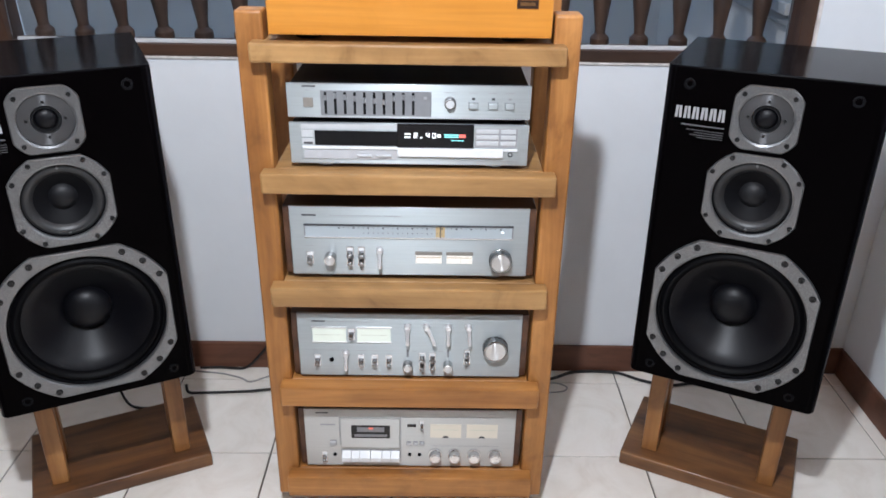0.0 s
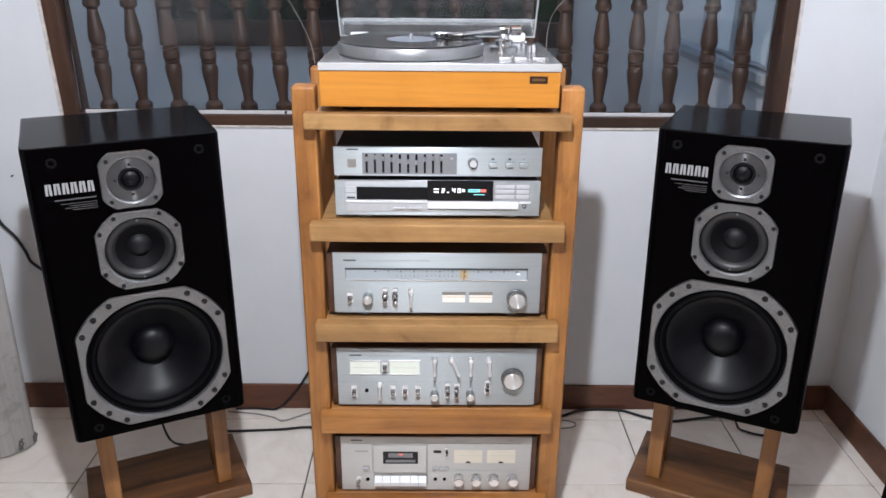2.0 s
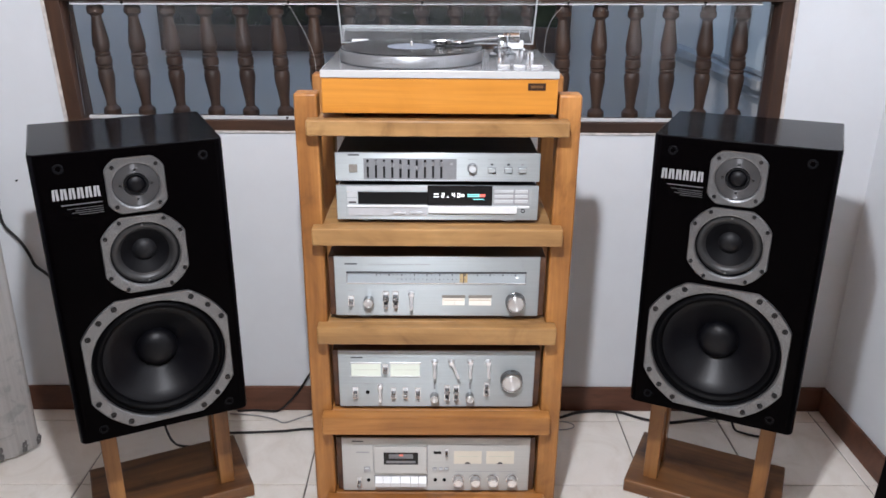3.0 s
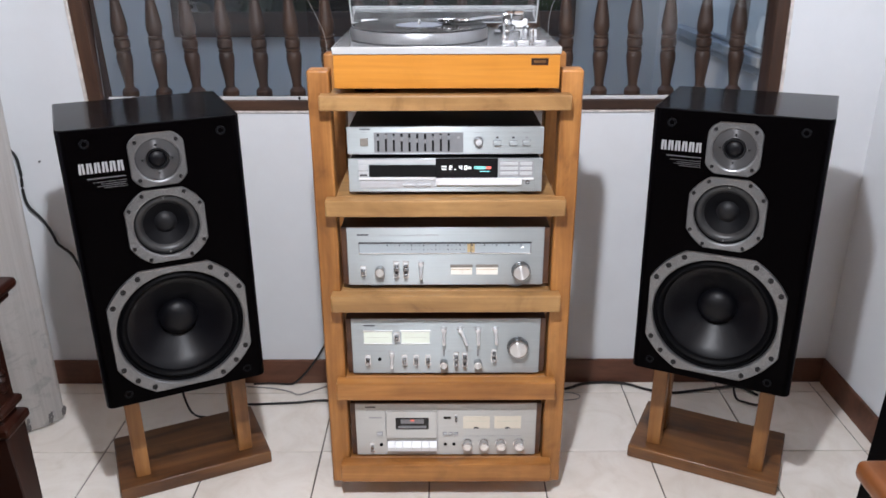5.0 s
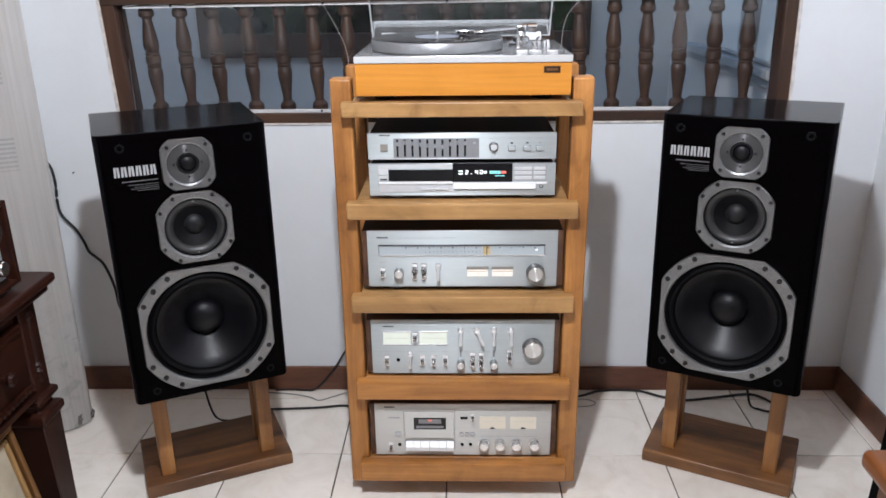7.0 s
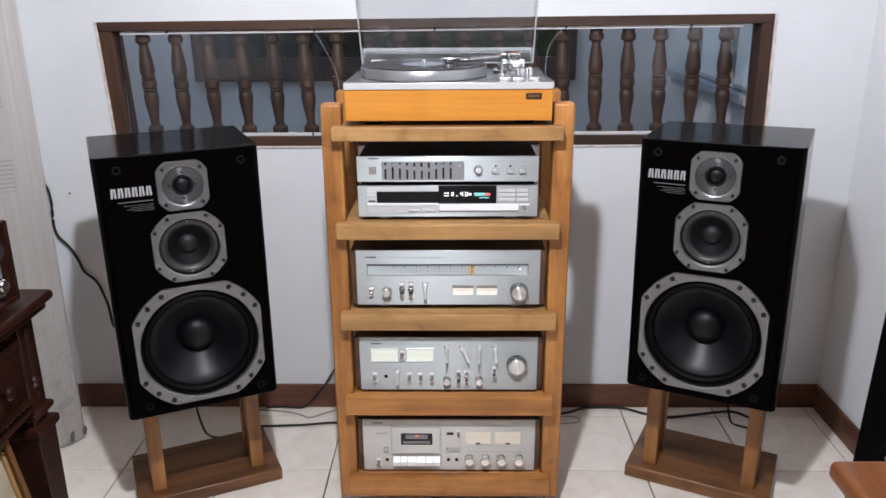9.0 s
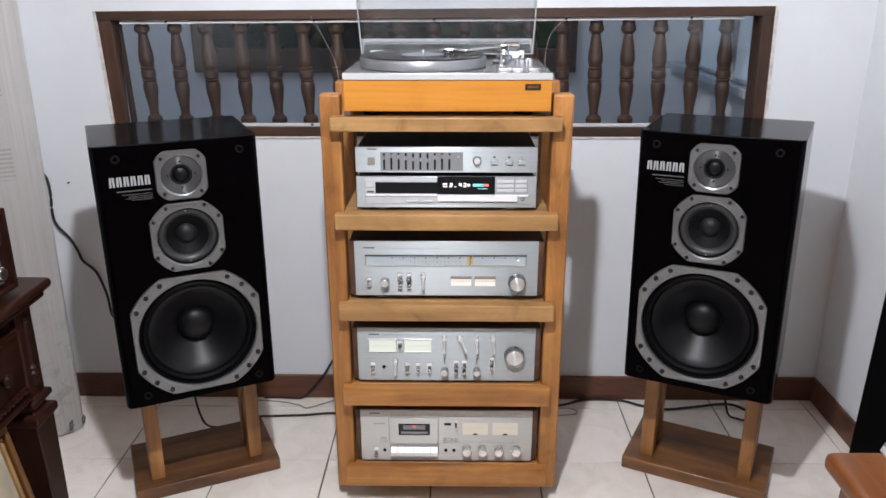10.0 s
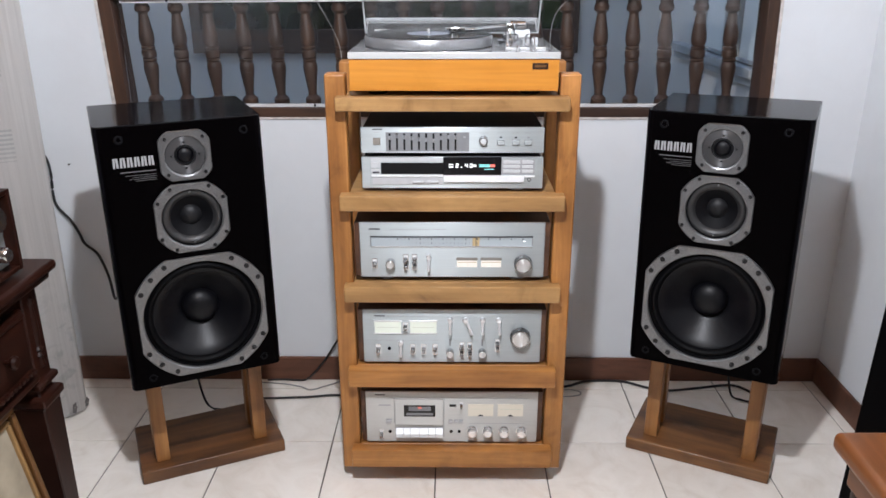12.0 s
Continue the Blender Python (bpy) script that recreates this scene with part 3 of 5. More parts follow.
for sx in (-0.80, -0.38, -0.04, 0.33, 0.68):
    part("screw", lathe([(0, -0.003), (0.003, -0.003), (0.004, 0)], "y", (sx, GLASS_Y - 0.006, GZ1 - 0.004 + 0.006 * sx), 10), M["bolt"], win)
part("screw", lathe([(0, -0.003), (0.003, -0.003), (0.004, 0)], "y", (-0.40, GLASS_Y - 0.007, GZ0 + 0.005), 10), M["bolt"], win)

BH = GZ1 - GZ0
BAL = [(0, 0), (0.022, 0), (0.026, 0.02), (0.026, 0.065), (0.022, 0.08), (0.0145, 0.10), (0.015, 0.14), (0.019, 0.23), (0.0242, 0.33), (0.0248, 0.37),
       (0.022, 0.402), (0.019, 0.412), (0.023, 0.420), (0.0235, 0.434), (0.0195, 0.442), (0.024, 0.455), (0.025, 0.485), (0.024, 0.515), (0.0195, 0.528),
       (0.0235, 0.535), (0.0235, 0.549), (0.019, 0.557), (0.023, 0.580), (0.0255, 0.62), (0.024, 0.67), (0.019, 0.77), (0.0145, 0.850), (0.017, 0.862),
       (0.0245, 0.880), (0.025, 0.918), (0.021, 0.935), (0.021, 1.0), (0, 1.0)]
bal_mesh = None
for k in range(19):
    bx = -0.8755 + 0.0932 * k
    if bal_mesh is None:
        b0 = part("baluster", lathe([(r * 0.858, h * BH) for r, h in BAL], "z", (0, 0, 0), 20), M["window_wood_z"], win, "turned dark brown wooden baluster")
        bal_mesh = b0.data
    else:
        b0 = new("baluster", bal_mesh)
        b0.parent = win
        b0["label"] = "turned dark brown wooden baluster"
    b0.location = (bx, WALL_Y + 0.048, GZ0)
    b0.rotation_euler = (0, radians(-1.8 + 0.5 * math.sin(2.3 * k)), 0)      # hand-set, a little out of plumb

for side, out in ((-1, -1), (1, 1)):
    x0, x1 = slant(WZ0, side), slant(WZ1, side)
    tip = TIPL if side < 0 else TIPR
    pts = [(x0, WZ0), (x0 + out * 0.009, WZ0), (x1 + out * 0.008, WZ1 + tip), (x1, WZ1 + tip)]
    solid("trim", prism(pts if out > 0 else pts[::-1], WALL_Y - 0.006, WALL_Y + 0.001, 0.002), M["plaster_edge"], "rough white plaster edge, tinted for shade, beside the window frame", "trim", kind="structure")
solid("trim", box(BX0 - 0.009, BX1 + 0.009, WALL_Y - 0.005, WALL_Y + 0.001, WZ0 - 0.007, WZ0 - 0.0005, 0.002), M["plaster_edge"], "rough white plaster edge, tinted for shade, under the window frame", "trim", kind="structure")
solid("nail", lathe([(0, -0.010), (0.0022, -0.010), (0.0028, -0.008), (0.0012, -0.007), (0.0012, 0.004)], "y", (-1.141, WALL_Y, 0.721), 10), M["bolt"], "small dark nail in the white wall", "nail")

# passage behind the window
OY = 2.00
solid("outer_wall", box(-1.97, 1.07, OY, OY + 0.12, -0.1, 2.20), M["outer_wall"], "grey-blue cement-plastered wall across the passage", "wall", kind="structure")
ow = thing("window_2", pose(0, 0, 0), "dark window across the passage", "window", kind="structure")
part("pane", box(-1.157, 0.540, OY - 0.012, OY - 0.004, 0.992, 1.68), M["dark_pane"], ow, smooth=False)
part("window_frame", box(-1.199, 0.577, OY - 0.03, OY - 0.003, 0.891, 0.998, 0.003), M["window_wood_x"], ow)
part("window_frame", box(-1.199, -1.151, OY - 0.03, OY - 0.003, 0.998, 1.68, 0.003), M["window_wood_z"], ow)
part("window_frame", box(0.534, 0.577, OY - 0.03, OY - 0.003, 0.998, 1.68, 0.003), M["window_wood_z"], ow)
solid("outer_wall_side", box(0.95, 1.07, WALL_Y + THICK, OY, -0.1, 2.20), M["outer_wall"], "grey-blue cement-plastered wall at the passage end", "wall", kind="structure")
lw = thing("window_3", pose(0, 0, 0), "pale casement window with grey frame and ledge in the passage", "window", kind="structure")
for y0, y1 in ((0.745, 0.905), (1.035, 1.285)):
    part("pane", box(0.940, 0.9455, y0, y1, 0.993, 1.62), M["frosted"], lw, "pale frosted pane", smooth=False)
for y0, y1, x0 in ((0.700, 0.745, 0.926), (0.905, 0.945, 0.922), (0.995, 1.035, 0.922), (1.285, 1.335, 0.926)):
    part("window_frame", box(x0, 0.9495, y0, y1, 0.982, 1.65, 0.003), M["grey_trim"], lw)
# Solid dark strip stands for the shade between the two casements.
part("window_frame", box(0.930, 0.9495, 0.947, 0.993, 0.982, 1.65, 0.003), M["dark_print"], lw, "dark strip for the shaded gap between casements")
for y0, y1 in ((0.745, 0.905), (1.035, 1.285)):
    part("window_frame", box(0.927, 0.9495, y0, y1, 0.982, 0.9925, 0.002), M["grey_trim"], lw)
part("window_sill", box(0.900, 0.9495, 0.69, 1.62, 0.948, 0.978, 0.004), M["grey_trim"], lw, "grey painted ledge")
part("window_sill", box(0.922, 0.9495, 0.69, 1.62, 0.918, 0.945, 0.004), M["grey_trim"], lw)
# Unseen end wall, added to block low sky light from the passage.
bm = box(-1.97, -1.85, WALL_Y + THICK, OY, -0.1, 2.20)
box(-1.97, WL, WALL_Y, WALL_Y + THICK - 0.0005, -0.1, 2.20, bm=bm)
solid("outer_wall_end", bm, M["outer_wall"], "unseen grey-blue wall keeping low sky light out", "wall", kind="structure")
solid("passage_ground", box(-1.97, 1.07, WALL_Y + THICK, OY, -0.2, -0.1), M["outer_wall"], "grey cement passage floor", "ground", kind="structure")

# pendant lamp
cl = thing("pendant_lamp", pose(LAMP[0], LAMP[1], 0), "bare white bulb hanging on a cord from the ceiling", "lamp")
bz = LAMP[2]
part("ceiling_rose", lathe([(0, TOP_Z), (0.05, TOP_Z), (0.05, TOP_Z - 0.012), (0.02, TOP_Z - 0.03), (0, TOP_Z - 0.03)], "z"), M["white_plastic"], cl)
part("cord", tube([(0, 0, TOP_Z - 0.028), (0, 0, bz + 0.14)], 0.004, 8), M["white_plastic"], cl)
part("socket", lathe([(0, bz + 0.145), (0.012, bz + 0.145), (0.020, bz + 0.13), (0.020, bz + 0.085), (0, bz + 0.085)], "z"), M["white_plastic"], cl)
bulb = part("bulb", lathe([(0.013, bz + 0.086), (0.016, bz + 0.07), (0.034, bz + 0.045), (0.048, bz + 0.015), (0.050, bz - 0.005), (0.042, bz - 0.030), (0.022, bz - 0.046), (0, bz - 0.050)], "z", (0, 0, 0), 32), M["lamp_glow"], cl, "glowing white bulb")
bulb.visible_shadow = False


# ---------------------------------------------------------------- hi-fi rack
rack = thing("hifi_rack", pose(0, 0, 0), "light teak open hi-fi rack with five thick shelves on castors", "rack")
PX0, PX1, PZ0, PZ1 = 0.237, 0.283, 0.036, 1.055
for sx in (-1, 1):
    for y0, y1 in ((0.0, 0.045), (0.245, 0.290)):
        a, b = sorted((sx * PX0, sx * PX1))
        part("post", box(a, b, y0, y1, PZ0, PZ1, 0.005, 3), M["teak_z"], rack)
SHELVES = [(0.978, 1.010), (0.750, 0.788), (0.523, 0.5645), (0.294, 0.341), (0.060, 0.112)]
for n, (z0, z1) in enumerate(SHELVES):
    bm = box(-0.2565, 0.2565, -0.034, -0.001, z0, z1, 0.004, 2)
    box(-0.2365, 0.2365, -0.003, 0.300, z0 + 0.0005, z1 - 0.0005, 0.002, 1, bm=bm)
    part("shelf", bm, M["pale_teak"] if n < 3 else M["teak_x"], rack)
for sx in (-0.20, 0.20):
    for y in (0.10, 0.23):
        c = part("castor", lathe([(0, -0.009), (0.014, -0.009), (0.017, -0.006), (0.017, 0.006), (0.014, 0.009), (0, 0.009)], "x", (sx, y, 0.017), 20), M["black_plastic"], rack)
        part("fork", box(sx - 0.013, sx + 0.013, y - 0.008, y + 0.008, 0.030, 0.0605, 0.002), M["chrome"], c)


# ---------------------------------------------------------------- components
def unit(name, w, h, d, z, y, label, category, case, plate_t=0.006, feet=0.0, case_in=0.004, plate="aluminium", foot="grey_plastic"):
    """A hi-fi component: case, front plate and feet. Front plate at y=0 in its own space, base at z=0."""
    ob = thing(name, pose(0, y, z), label, category)
    part("case", box(-w / 2 + case_in, w / 2 - case_in, plate_t, d, feet, feet + h - 0.002, 0.002), case, ob)
    part("front_plate", box(-w / 2, w / 2, 0.0, plate_t - 0.0003, feet, feet + h, 0.0016, 2), M[plate], ob, "brushed silver front panel")
    if feet:
        for fx in (-w * 0.36, w * 0.36):
            for fy in (0.035, d - 0.05):
                part("foot", lathe([(0, 0), (0.019, 0), (0.021, 0.003), (0.018, feet), (0, feet)], "z", (fx, fy, 0), 20), M[foot], ob)
    return ob


class Face:
    """Places small parts on a front plate by fractions of its width (from one side) and height (from the top)."""
    def __init__(self, ob, w, h, feet=0.0):
        self.ob, self.w, self.h, self.z0 = ob, w, h, feet

    def at(self, u, v):
        return (u - 0.5) * self.w, self.z0 + (1 - v) * self.h

    def plate(self, name, u0, u1, v0, v1, mat, proud=0.001, bevel=0.0004, label="", parent=None, sink=0.0):
        x0, z1 = self.at(u0, v0)
        x1, z0 = self.at(u1, v1)
        return part(name, box(x0, x1, -proud, 0.0006 + sink, z0, z1, bevel), mat, parent or self.ob, label)

    def knob(self, u, v, r, depth, name="knob", mat=None, pointer=False, label="", skirt=1.0, cap=None):
        x, z = self.at(u, v)
        own = cap or mat or M["knob"]
        side = M["satin_chrome"] if cap else M["grip"] if mat is None and r > 0.015 else M["small_grip"] if mat is None else mat
        k = part(name, lathe([(0, -depth + 0.0012), (r * 0.93, -depth + 0.0012), (r * 0.97, -depth + 0.003), (r, -depth * 0.25), (r * skirt, -depth * 0.22), (r * skirt, 0.0005), (0, 0.0005)], "y", (x, 0, z), 40),
                 side, self.ob, label)
        dome = 0.0022 if cap is M["chrome"] else 0.0006
        part("cap", lathe([(0, -depth - dome * 0.5), (r * 0.30, -depth - dome * 0.35), (r * 0.60, -depth - dome * 0.05), (r * 0.74, -depth), (r * 0.80, -depth + 0.0006), (r * 0.80, -depth + 0.0016)], "y", (x, 0, z), 40), own, k, "turned silver cap")
        for n in range(18 if r > 0.015 else 0):
            a = 2 * math.pi * n / 18
            part("rib", box(x + r * 0.985 * math.cos(a) - 0.0008, x + r * 0.985 * math.cos(a) + 0.0008, -depth + 0.003, -depth * 0.28, z + r * 0.985 * math.sin(a) - 0.0008, z + r * 0.985 * math.sin(a) + 0.0008), side, k, smooth=False)
        if pointer:
            part("pointer", box(x - 0.0005, x + 0.0005, -depth - 0.0004, -depth + 0.001, z + r * 0.25, z + r * 0.78), M["dark_print"], k)
        return k

    def lever(self, u, v0, v1, width=0.0125, out=0.015, lean=0.0):
        """A long bat lever that hangs from its slot."""
        x, z1 = self.at(u, v0)
        _, z0 = self.at(u, v1)
        dx = lean * (z1 - z0)
        own = bmesh.new()
        axis = Vector((dx, -out, z0 - z1)).normalized()
        sd = Vector((1, 0, 0))
        up = axis.cross(sd).normalized()
        rings = []
        for t, r in ((0.0, 0.30), (0.02, 0.34), (0.35, 0.30), (0.55, 0.26), (0.75, 0.30), (0.95, 0.28), (1.0, 0.16)):
            c = Vector((x + dx * t, -out * (0.35 + 0.65 * t), z1 + (z0 - z1) * t))
            rings.append([own.verts.new(c + width * r * (math.cos(a) * sd + 0.6 * math.sin(a) * up)) for a in (2 * math.pi * k / 12 for k in range(12))])
        for a, b in zip(rings, rings[1:]):
            for k in range(12):
                own.faces.new((a[k], a[(k + 1) % 12], b[(k + 1) % 12], b[k]))
        own.faces.new(rings[0][::-1])
        own.faces.new(rings[-1])
        bmesh.ops.recalc_face_normals(own, faces=own.faces)
        lv = part("lever", own, M["lever_collar"], self.ob, "chrome selector lever")
        rc = width * 0.46
        part("collar", lathe([(0, -out * 0.62), (rc * 0.75, -out * 0.62), (rc, -out * 0.5), (rc, -out * 0.15), (rc * 1.25, 0.0), (0, 0.0)], "y", (x, 0, z1 - rc * 0.8), 24), M["lever_collar"], lv, "bright turned collar")
        return lv

    def toggle(self, u, v, w=0.0098, hgt=0.017):
        x, z = self.at(u, v)
        bm = box(-w * 0.5, w * 0.5, -0.012, 0.0005, -hgt * 0.20, hgt * 0.22, 0.0012)
        for vv in bm.verts:
            vv.co.z -= -vv.co.y * 0.42
            vv.co.x = vv.co.x * (1.0 + 12.0 * vv.co.y) + x
            vv.co.z += z
        # Dark body paints the underside's shade; white slot paints the reflection above it.
        s = part("toggle_switch", bm, M["grip"], self.ob)
        part("slot", box(x - w * 0.52, x + w * 0.52, -0.0008, 0.0004, z - hgt * 0.72, z + hgt * 0.52, 0.0003), M["white_plastic"], s)
        part("bezel", box(x - w * 0.68, x + w * 0.68, -0.0005, 0.0004, z - hgt * 0.82, z + hgt * 0.64, 0.0003), M["satin_chrome"], s)
        return s

    def bar(self, u0, u1, v, t=0.0016, mat=None, name="print"):
        x0, z = self.at(u0, v)
        x1, _ = self.at(u1, v)
        return part(name, box(x0, x1, -0.0003, 0.0002, z - t / 2, z + t / 2), mat or M["dark_print"], self.ob, smooth=False)

    def jack(self, u, v, r=0.0032):
        x, z = self.at(u, v)
        return part("jack", lathe([(r * 1.35, 0.0003), (r * 1.35, -0.0018), (r, -0.002), (r * 0.8, -0.0006), (0, -0.0006)], "y", (x, 0, z), 20), M["rubber"], self.ob, "black headphone socket")


# graphic equaliser
EQW, EQH = 0.413, 0.059
eq = unit("graphic_equaliser", EQW, EQH, 0.27, 0.8795, -0.001, "silver graphic equaliser with ten sliders on the disc player", "equaliser", M["black_case"])
f = Face(eq, EQW, EQH)
f.bar(0.065, 0.120, 0.085, 0.0026)
f.bar(0.075, 0.105, 0.20, 0.0010, M["grey_print"])
f.plate("power_button", 0.068, 0.108, 0.41, 0.68, M["power_button"], 0.003, 0.0008)
sp = f.plate("slider_panel", 0.138, 0.592, 0.20, 0.93, M["slider_panel"], 0.0008, 0.0003, "grey panel behind the sliders")
for k, hv in enumerate((0.42, 0.36, 0.40, 0.44, 0.48, 0.50, 0.53, 0.42, 0.38, 0.40)):
    u = 0.159 + 0.0398 * k
    f.plate("slot", u - 0.0052, u + 0.0052, 0.24, 0.88, M["black_plastic"], 0.0012, 0.0, parent=sp)
    f.plate("slider", u - 0.0060, u + 0.0060, hv - 0.09, hv + 0.05, M["grey_metal"], 0.0060, 0.0006)
f.bar(0.552, 0.580, 0.60, 0.0014, M["dark_print"])
f.plate("indicator", 0.560, 0.574, 0.34, 0.42, M["white_print"], 0.0014, 0.0)
f.bar(0.645, 0.695, 0.22, 0.0010, M["grey_print"])
f.knob(0.669, 0.520, 0.0088, 0.011, cap=M["pale_silver"])
kx, kz = f.at(0.669, 0.520)
part("dial_ring", lathe([(0.0088, 0.0), (0.0090, -0.002), (0.0104, -0.002), (0.0107, 0.0)], "y", (kx, 0, kz), 32), M["grey_metal"], eq)
for u in (0.764, 0.845, 0.913):
    f.plate("button", u - 0.019, u + 0.019, 0.50, 0.66, M["aluminium"], 0.006, 0.0012)
    f.plate("slot", u - 0.0205, u + 0.0205, 0.49, 0.69, M["grey_plastic"], 0.0005, 0.0)
    f.plate("indicator", u - 0.006, u + 0.006, 0.36, 0.42, M["dark_print"] if u < 0.9 else M["white_print"], 0.0008, 0.0)
    f.bar(u - 0.020, u + 0.014, 0.22, 0.0009, M["grey_print"])

# disc player
CDW, CDH, CDF = 0.413, 0.074, 0.008
cd = unit("disc_player", CDW, CDH, 0.28, 0.7885, 0.0, "silver compact disc player with lit black display", "disc player", M["black_case"], feet=CDF, foot="pale_silver")
f = Face(cd, CDW, CDH, CDF)
f.plate("trim_panel", 0.047, 0.962, 0.03, 0.88, M["aluminium"], 0.0012, 0.0006, "silver raised trim panel")
f.plate("top_strip", 0.052, 0.450, 0.03, 0.15, M["pale_silver"], 0.002, 0.0004)
f.bar(0.058, 0.100, 0.09, 0.0022)
f.plate("power_button", 0.053, 0.103, 0.16, 0.34, M["pale_silver"], 0.004, 0.0008)
f.plate("button", 0.053, 0.103, 0.37, 0.53, M["pale_silver"], 0.003, 0.0008)
f.plate("emblem", 0.060, 0.098, 0.455, 0.505, M["dark_print"], 0.0034, 0.0)
f.plate("tray", 0.107, 0.451, 0.18, 0.53, M["black_plastic"], 0.0035, 0.0006, "black disc tray")
dsp = f.plate("display", 0.450, 0.770, 0.0, 0.555, M["display"], 0.0040, 0.0006, "black display window with lit segments")


def seg_bar(u0, u1, v0, v1, mat):
    f.plate("segment", u0, u1, v0, v1, mat, 0.0044, 0.0, parent=dsp)


for v in (0.21, 0.29):
    seg_bar(0.481, 0.506, v, v + 0.035, M["digit"])
for u0, u1, v0, v1 in ((0.520, 0.534, 0.20, 0.225), (0.530, 0.535, 0.20, 0.26), (0.520, 0.534, 0.25, 0.275), (0.519, 0.524, 0.26, 0.32), (0.518, 0.533, 0.30, 0.325),
                       (0.545, 0.556, 0.30, 0.325), (0.570, 0.575, 0.20, 0.26), (0.581, 0.586, 0.20, 0.32), (0.570, 0.586, 0.25, 0.275),
                       (0.596, 0.612, 0.20, 0.225), (0.607, 0.612, 0.20, 0.32), (0.596, 0.612, 0.30, 0.325), (0.596, 0.600, 0.25, 0.32)):
    seg_bar(u0, u1, v0, v1, M["digit"])
seg_bar(0.617, 0.632, 0.23, 0.30, M["digit"])
seg_bar(0.647, 0.707, 0.225, 0.255, M["cyan"])
seg_bar(0.647, 0.707, 0.275, 0.305, M["cyan"])
seg_bar(0.709, 0.735, 0.225, 0.305, M["red"])
seg_bar(0.676, 0.728, 0.365, 0.385, M["cyan"])
f.plate("button_panel", 0.774, 0.952, 0.08, 0.55, M["grey_print"], 0.0020, 0.0004, "grey button field")
for v in (0.105, 0.245, 0.390):
    f.plate("button", 0.780, 0.873, v, v + 0.098, M["pale_silver"], 0.004, 0.0008)
    f.plate("button", 0.883, 0.945, v, v + 0.098, M["pale_silver"], 0.004, 0.0008)
f.plate("ledge", 0.053, 0.451, 0.555, 0.625, M["white_plastic"], 0.004, 0.001)
f.plate("ledge", 0.452, 0.895, 0.575, 0.785, M["white_plastic"], 0.0065, 0.0015, "bright sloped tray lip")
f.plate("ledge", 0.897, 0.955, 0.575, 0.635, M["white_plastic"], 0.004, 0.001)
f.plate("lower_panel", 0.058, 0.449, 0.64, 0.87, M["pale_panel"], 0.0016, 0.0004, "pale grey lower panel")
f.plate("button", 0.282, 0.342, 0.755, 0.81, M["pale_silver"], 0.005, 0.001)
f.plate("button", 0.360, 0.424, 0.755, 0.81, M["pale_silver"], 0.005, 0.001)
f.jack(0.925, 0.715, 0.0032)

# tuner
TW, TH, TF = 0.436, 0.138, 0.012
tuner = unit("radio_tuner", TW, TH, 0.29, 0.5650, 0.0, "silver radio tuner with long lit dial in a wooden case", "tuner", M["case_walnut"], feet=TF, case_in=-0.0125)
f = Face(tuner, TW, TH, TF)
f.bar(0.052, 0.112, 0.125, 0.0030)
f.bar(0.165, 0.385, 0.130, 0.0010, M["grey_print"])
f.bar(0.395, 0.465, 0.130, 0.0018, M["grey_print"])
dial = f.plate("dial", 0.062, 0.932, 0.262, 0.430, M["dial"], 0.0008, 0.0, "pale lit tuning dial")
# Top rim is coloured dark for the shadow over the recessed dial.
f.plate("dial_rim", 0.059, 0.935, 0.250, 0.268, M["dark_print"], 0.0030, 0.0004)
f.plate("dial_rim", 0.059, 0.064, 0.264, 0.430, M["grey_metal"], 0.0022, 0.0004)
f.plate("dial_rim", 0.930, 0.935, 0.264, 0.430, M["grey_metal"], 0.0022, 0.0004)
f.plate("dial_rim", 0.059, 0.935, 0.430, 0.448, M["chrome"], 0.0026, 0.0006)
for k in range(34):
    u = 0.205 + 0.0205 * k
    tall = 0.012 if k % 3 else 0.024
    f.plate("tick", u - 0.0016 * (2.6 if k % 3 == 0 else 1), u + 0.0016 * (2.6 if k % 3 == 0 else 1), 0.290, 0.290 + tall, M["faint_print"], 0.0010, 0.0, parent=dial)
    if 4 < k < 22:
        f.plate("tick", u - 0.0026, u + 0.0026, 0.368, 0.368 + tall * 0.7, M["faint_print"], 0.0010, 0.0, parent=dial)
f.plate("pointer", 0.610, 0.648, 0.275, 0.425, M["dial_warm"], 0.0009, 0.0, "amber-lit dial pointer", parent=dial)
# Glowing speck drawn in place of a lamp's reflection on the dial.
f.plate("dial_spark", 0.884, 0.896, 0.330, 0.352, M["digit"], 0.0012, 0.0, "small white glint drawn on the dial glass", parent=dial)
f.plate("pointer", 0.627, 0.631, 0.270, 0.428, M["dark_print"], 0.0016, 0.0, parent=dial)
f.toggle(0.078, 0.735)
f.bar(0.060, 0.095, 0.565, 0.0009, M["grey_print"])
f.knob(0.165, 0.735, 0.0112, 0.018)
for u in (0.248, 0.296):
    f.toggle(u, 0.660)
    f.toggle(u, 0.770)
    f.bar(u - 0.016, u + 0.014, 0.575, 0.0009, M["grey_print"])
f.lever(0.374, 0.600, 0.860)
f.bar(0.350, 0.395, 0.575, 0.0009, M["grey_print"])
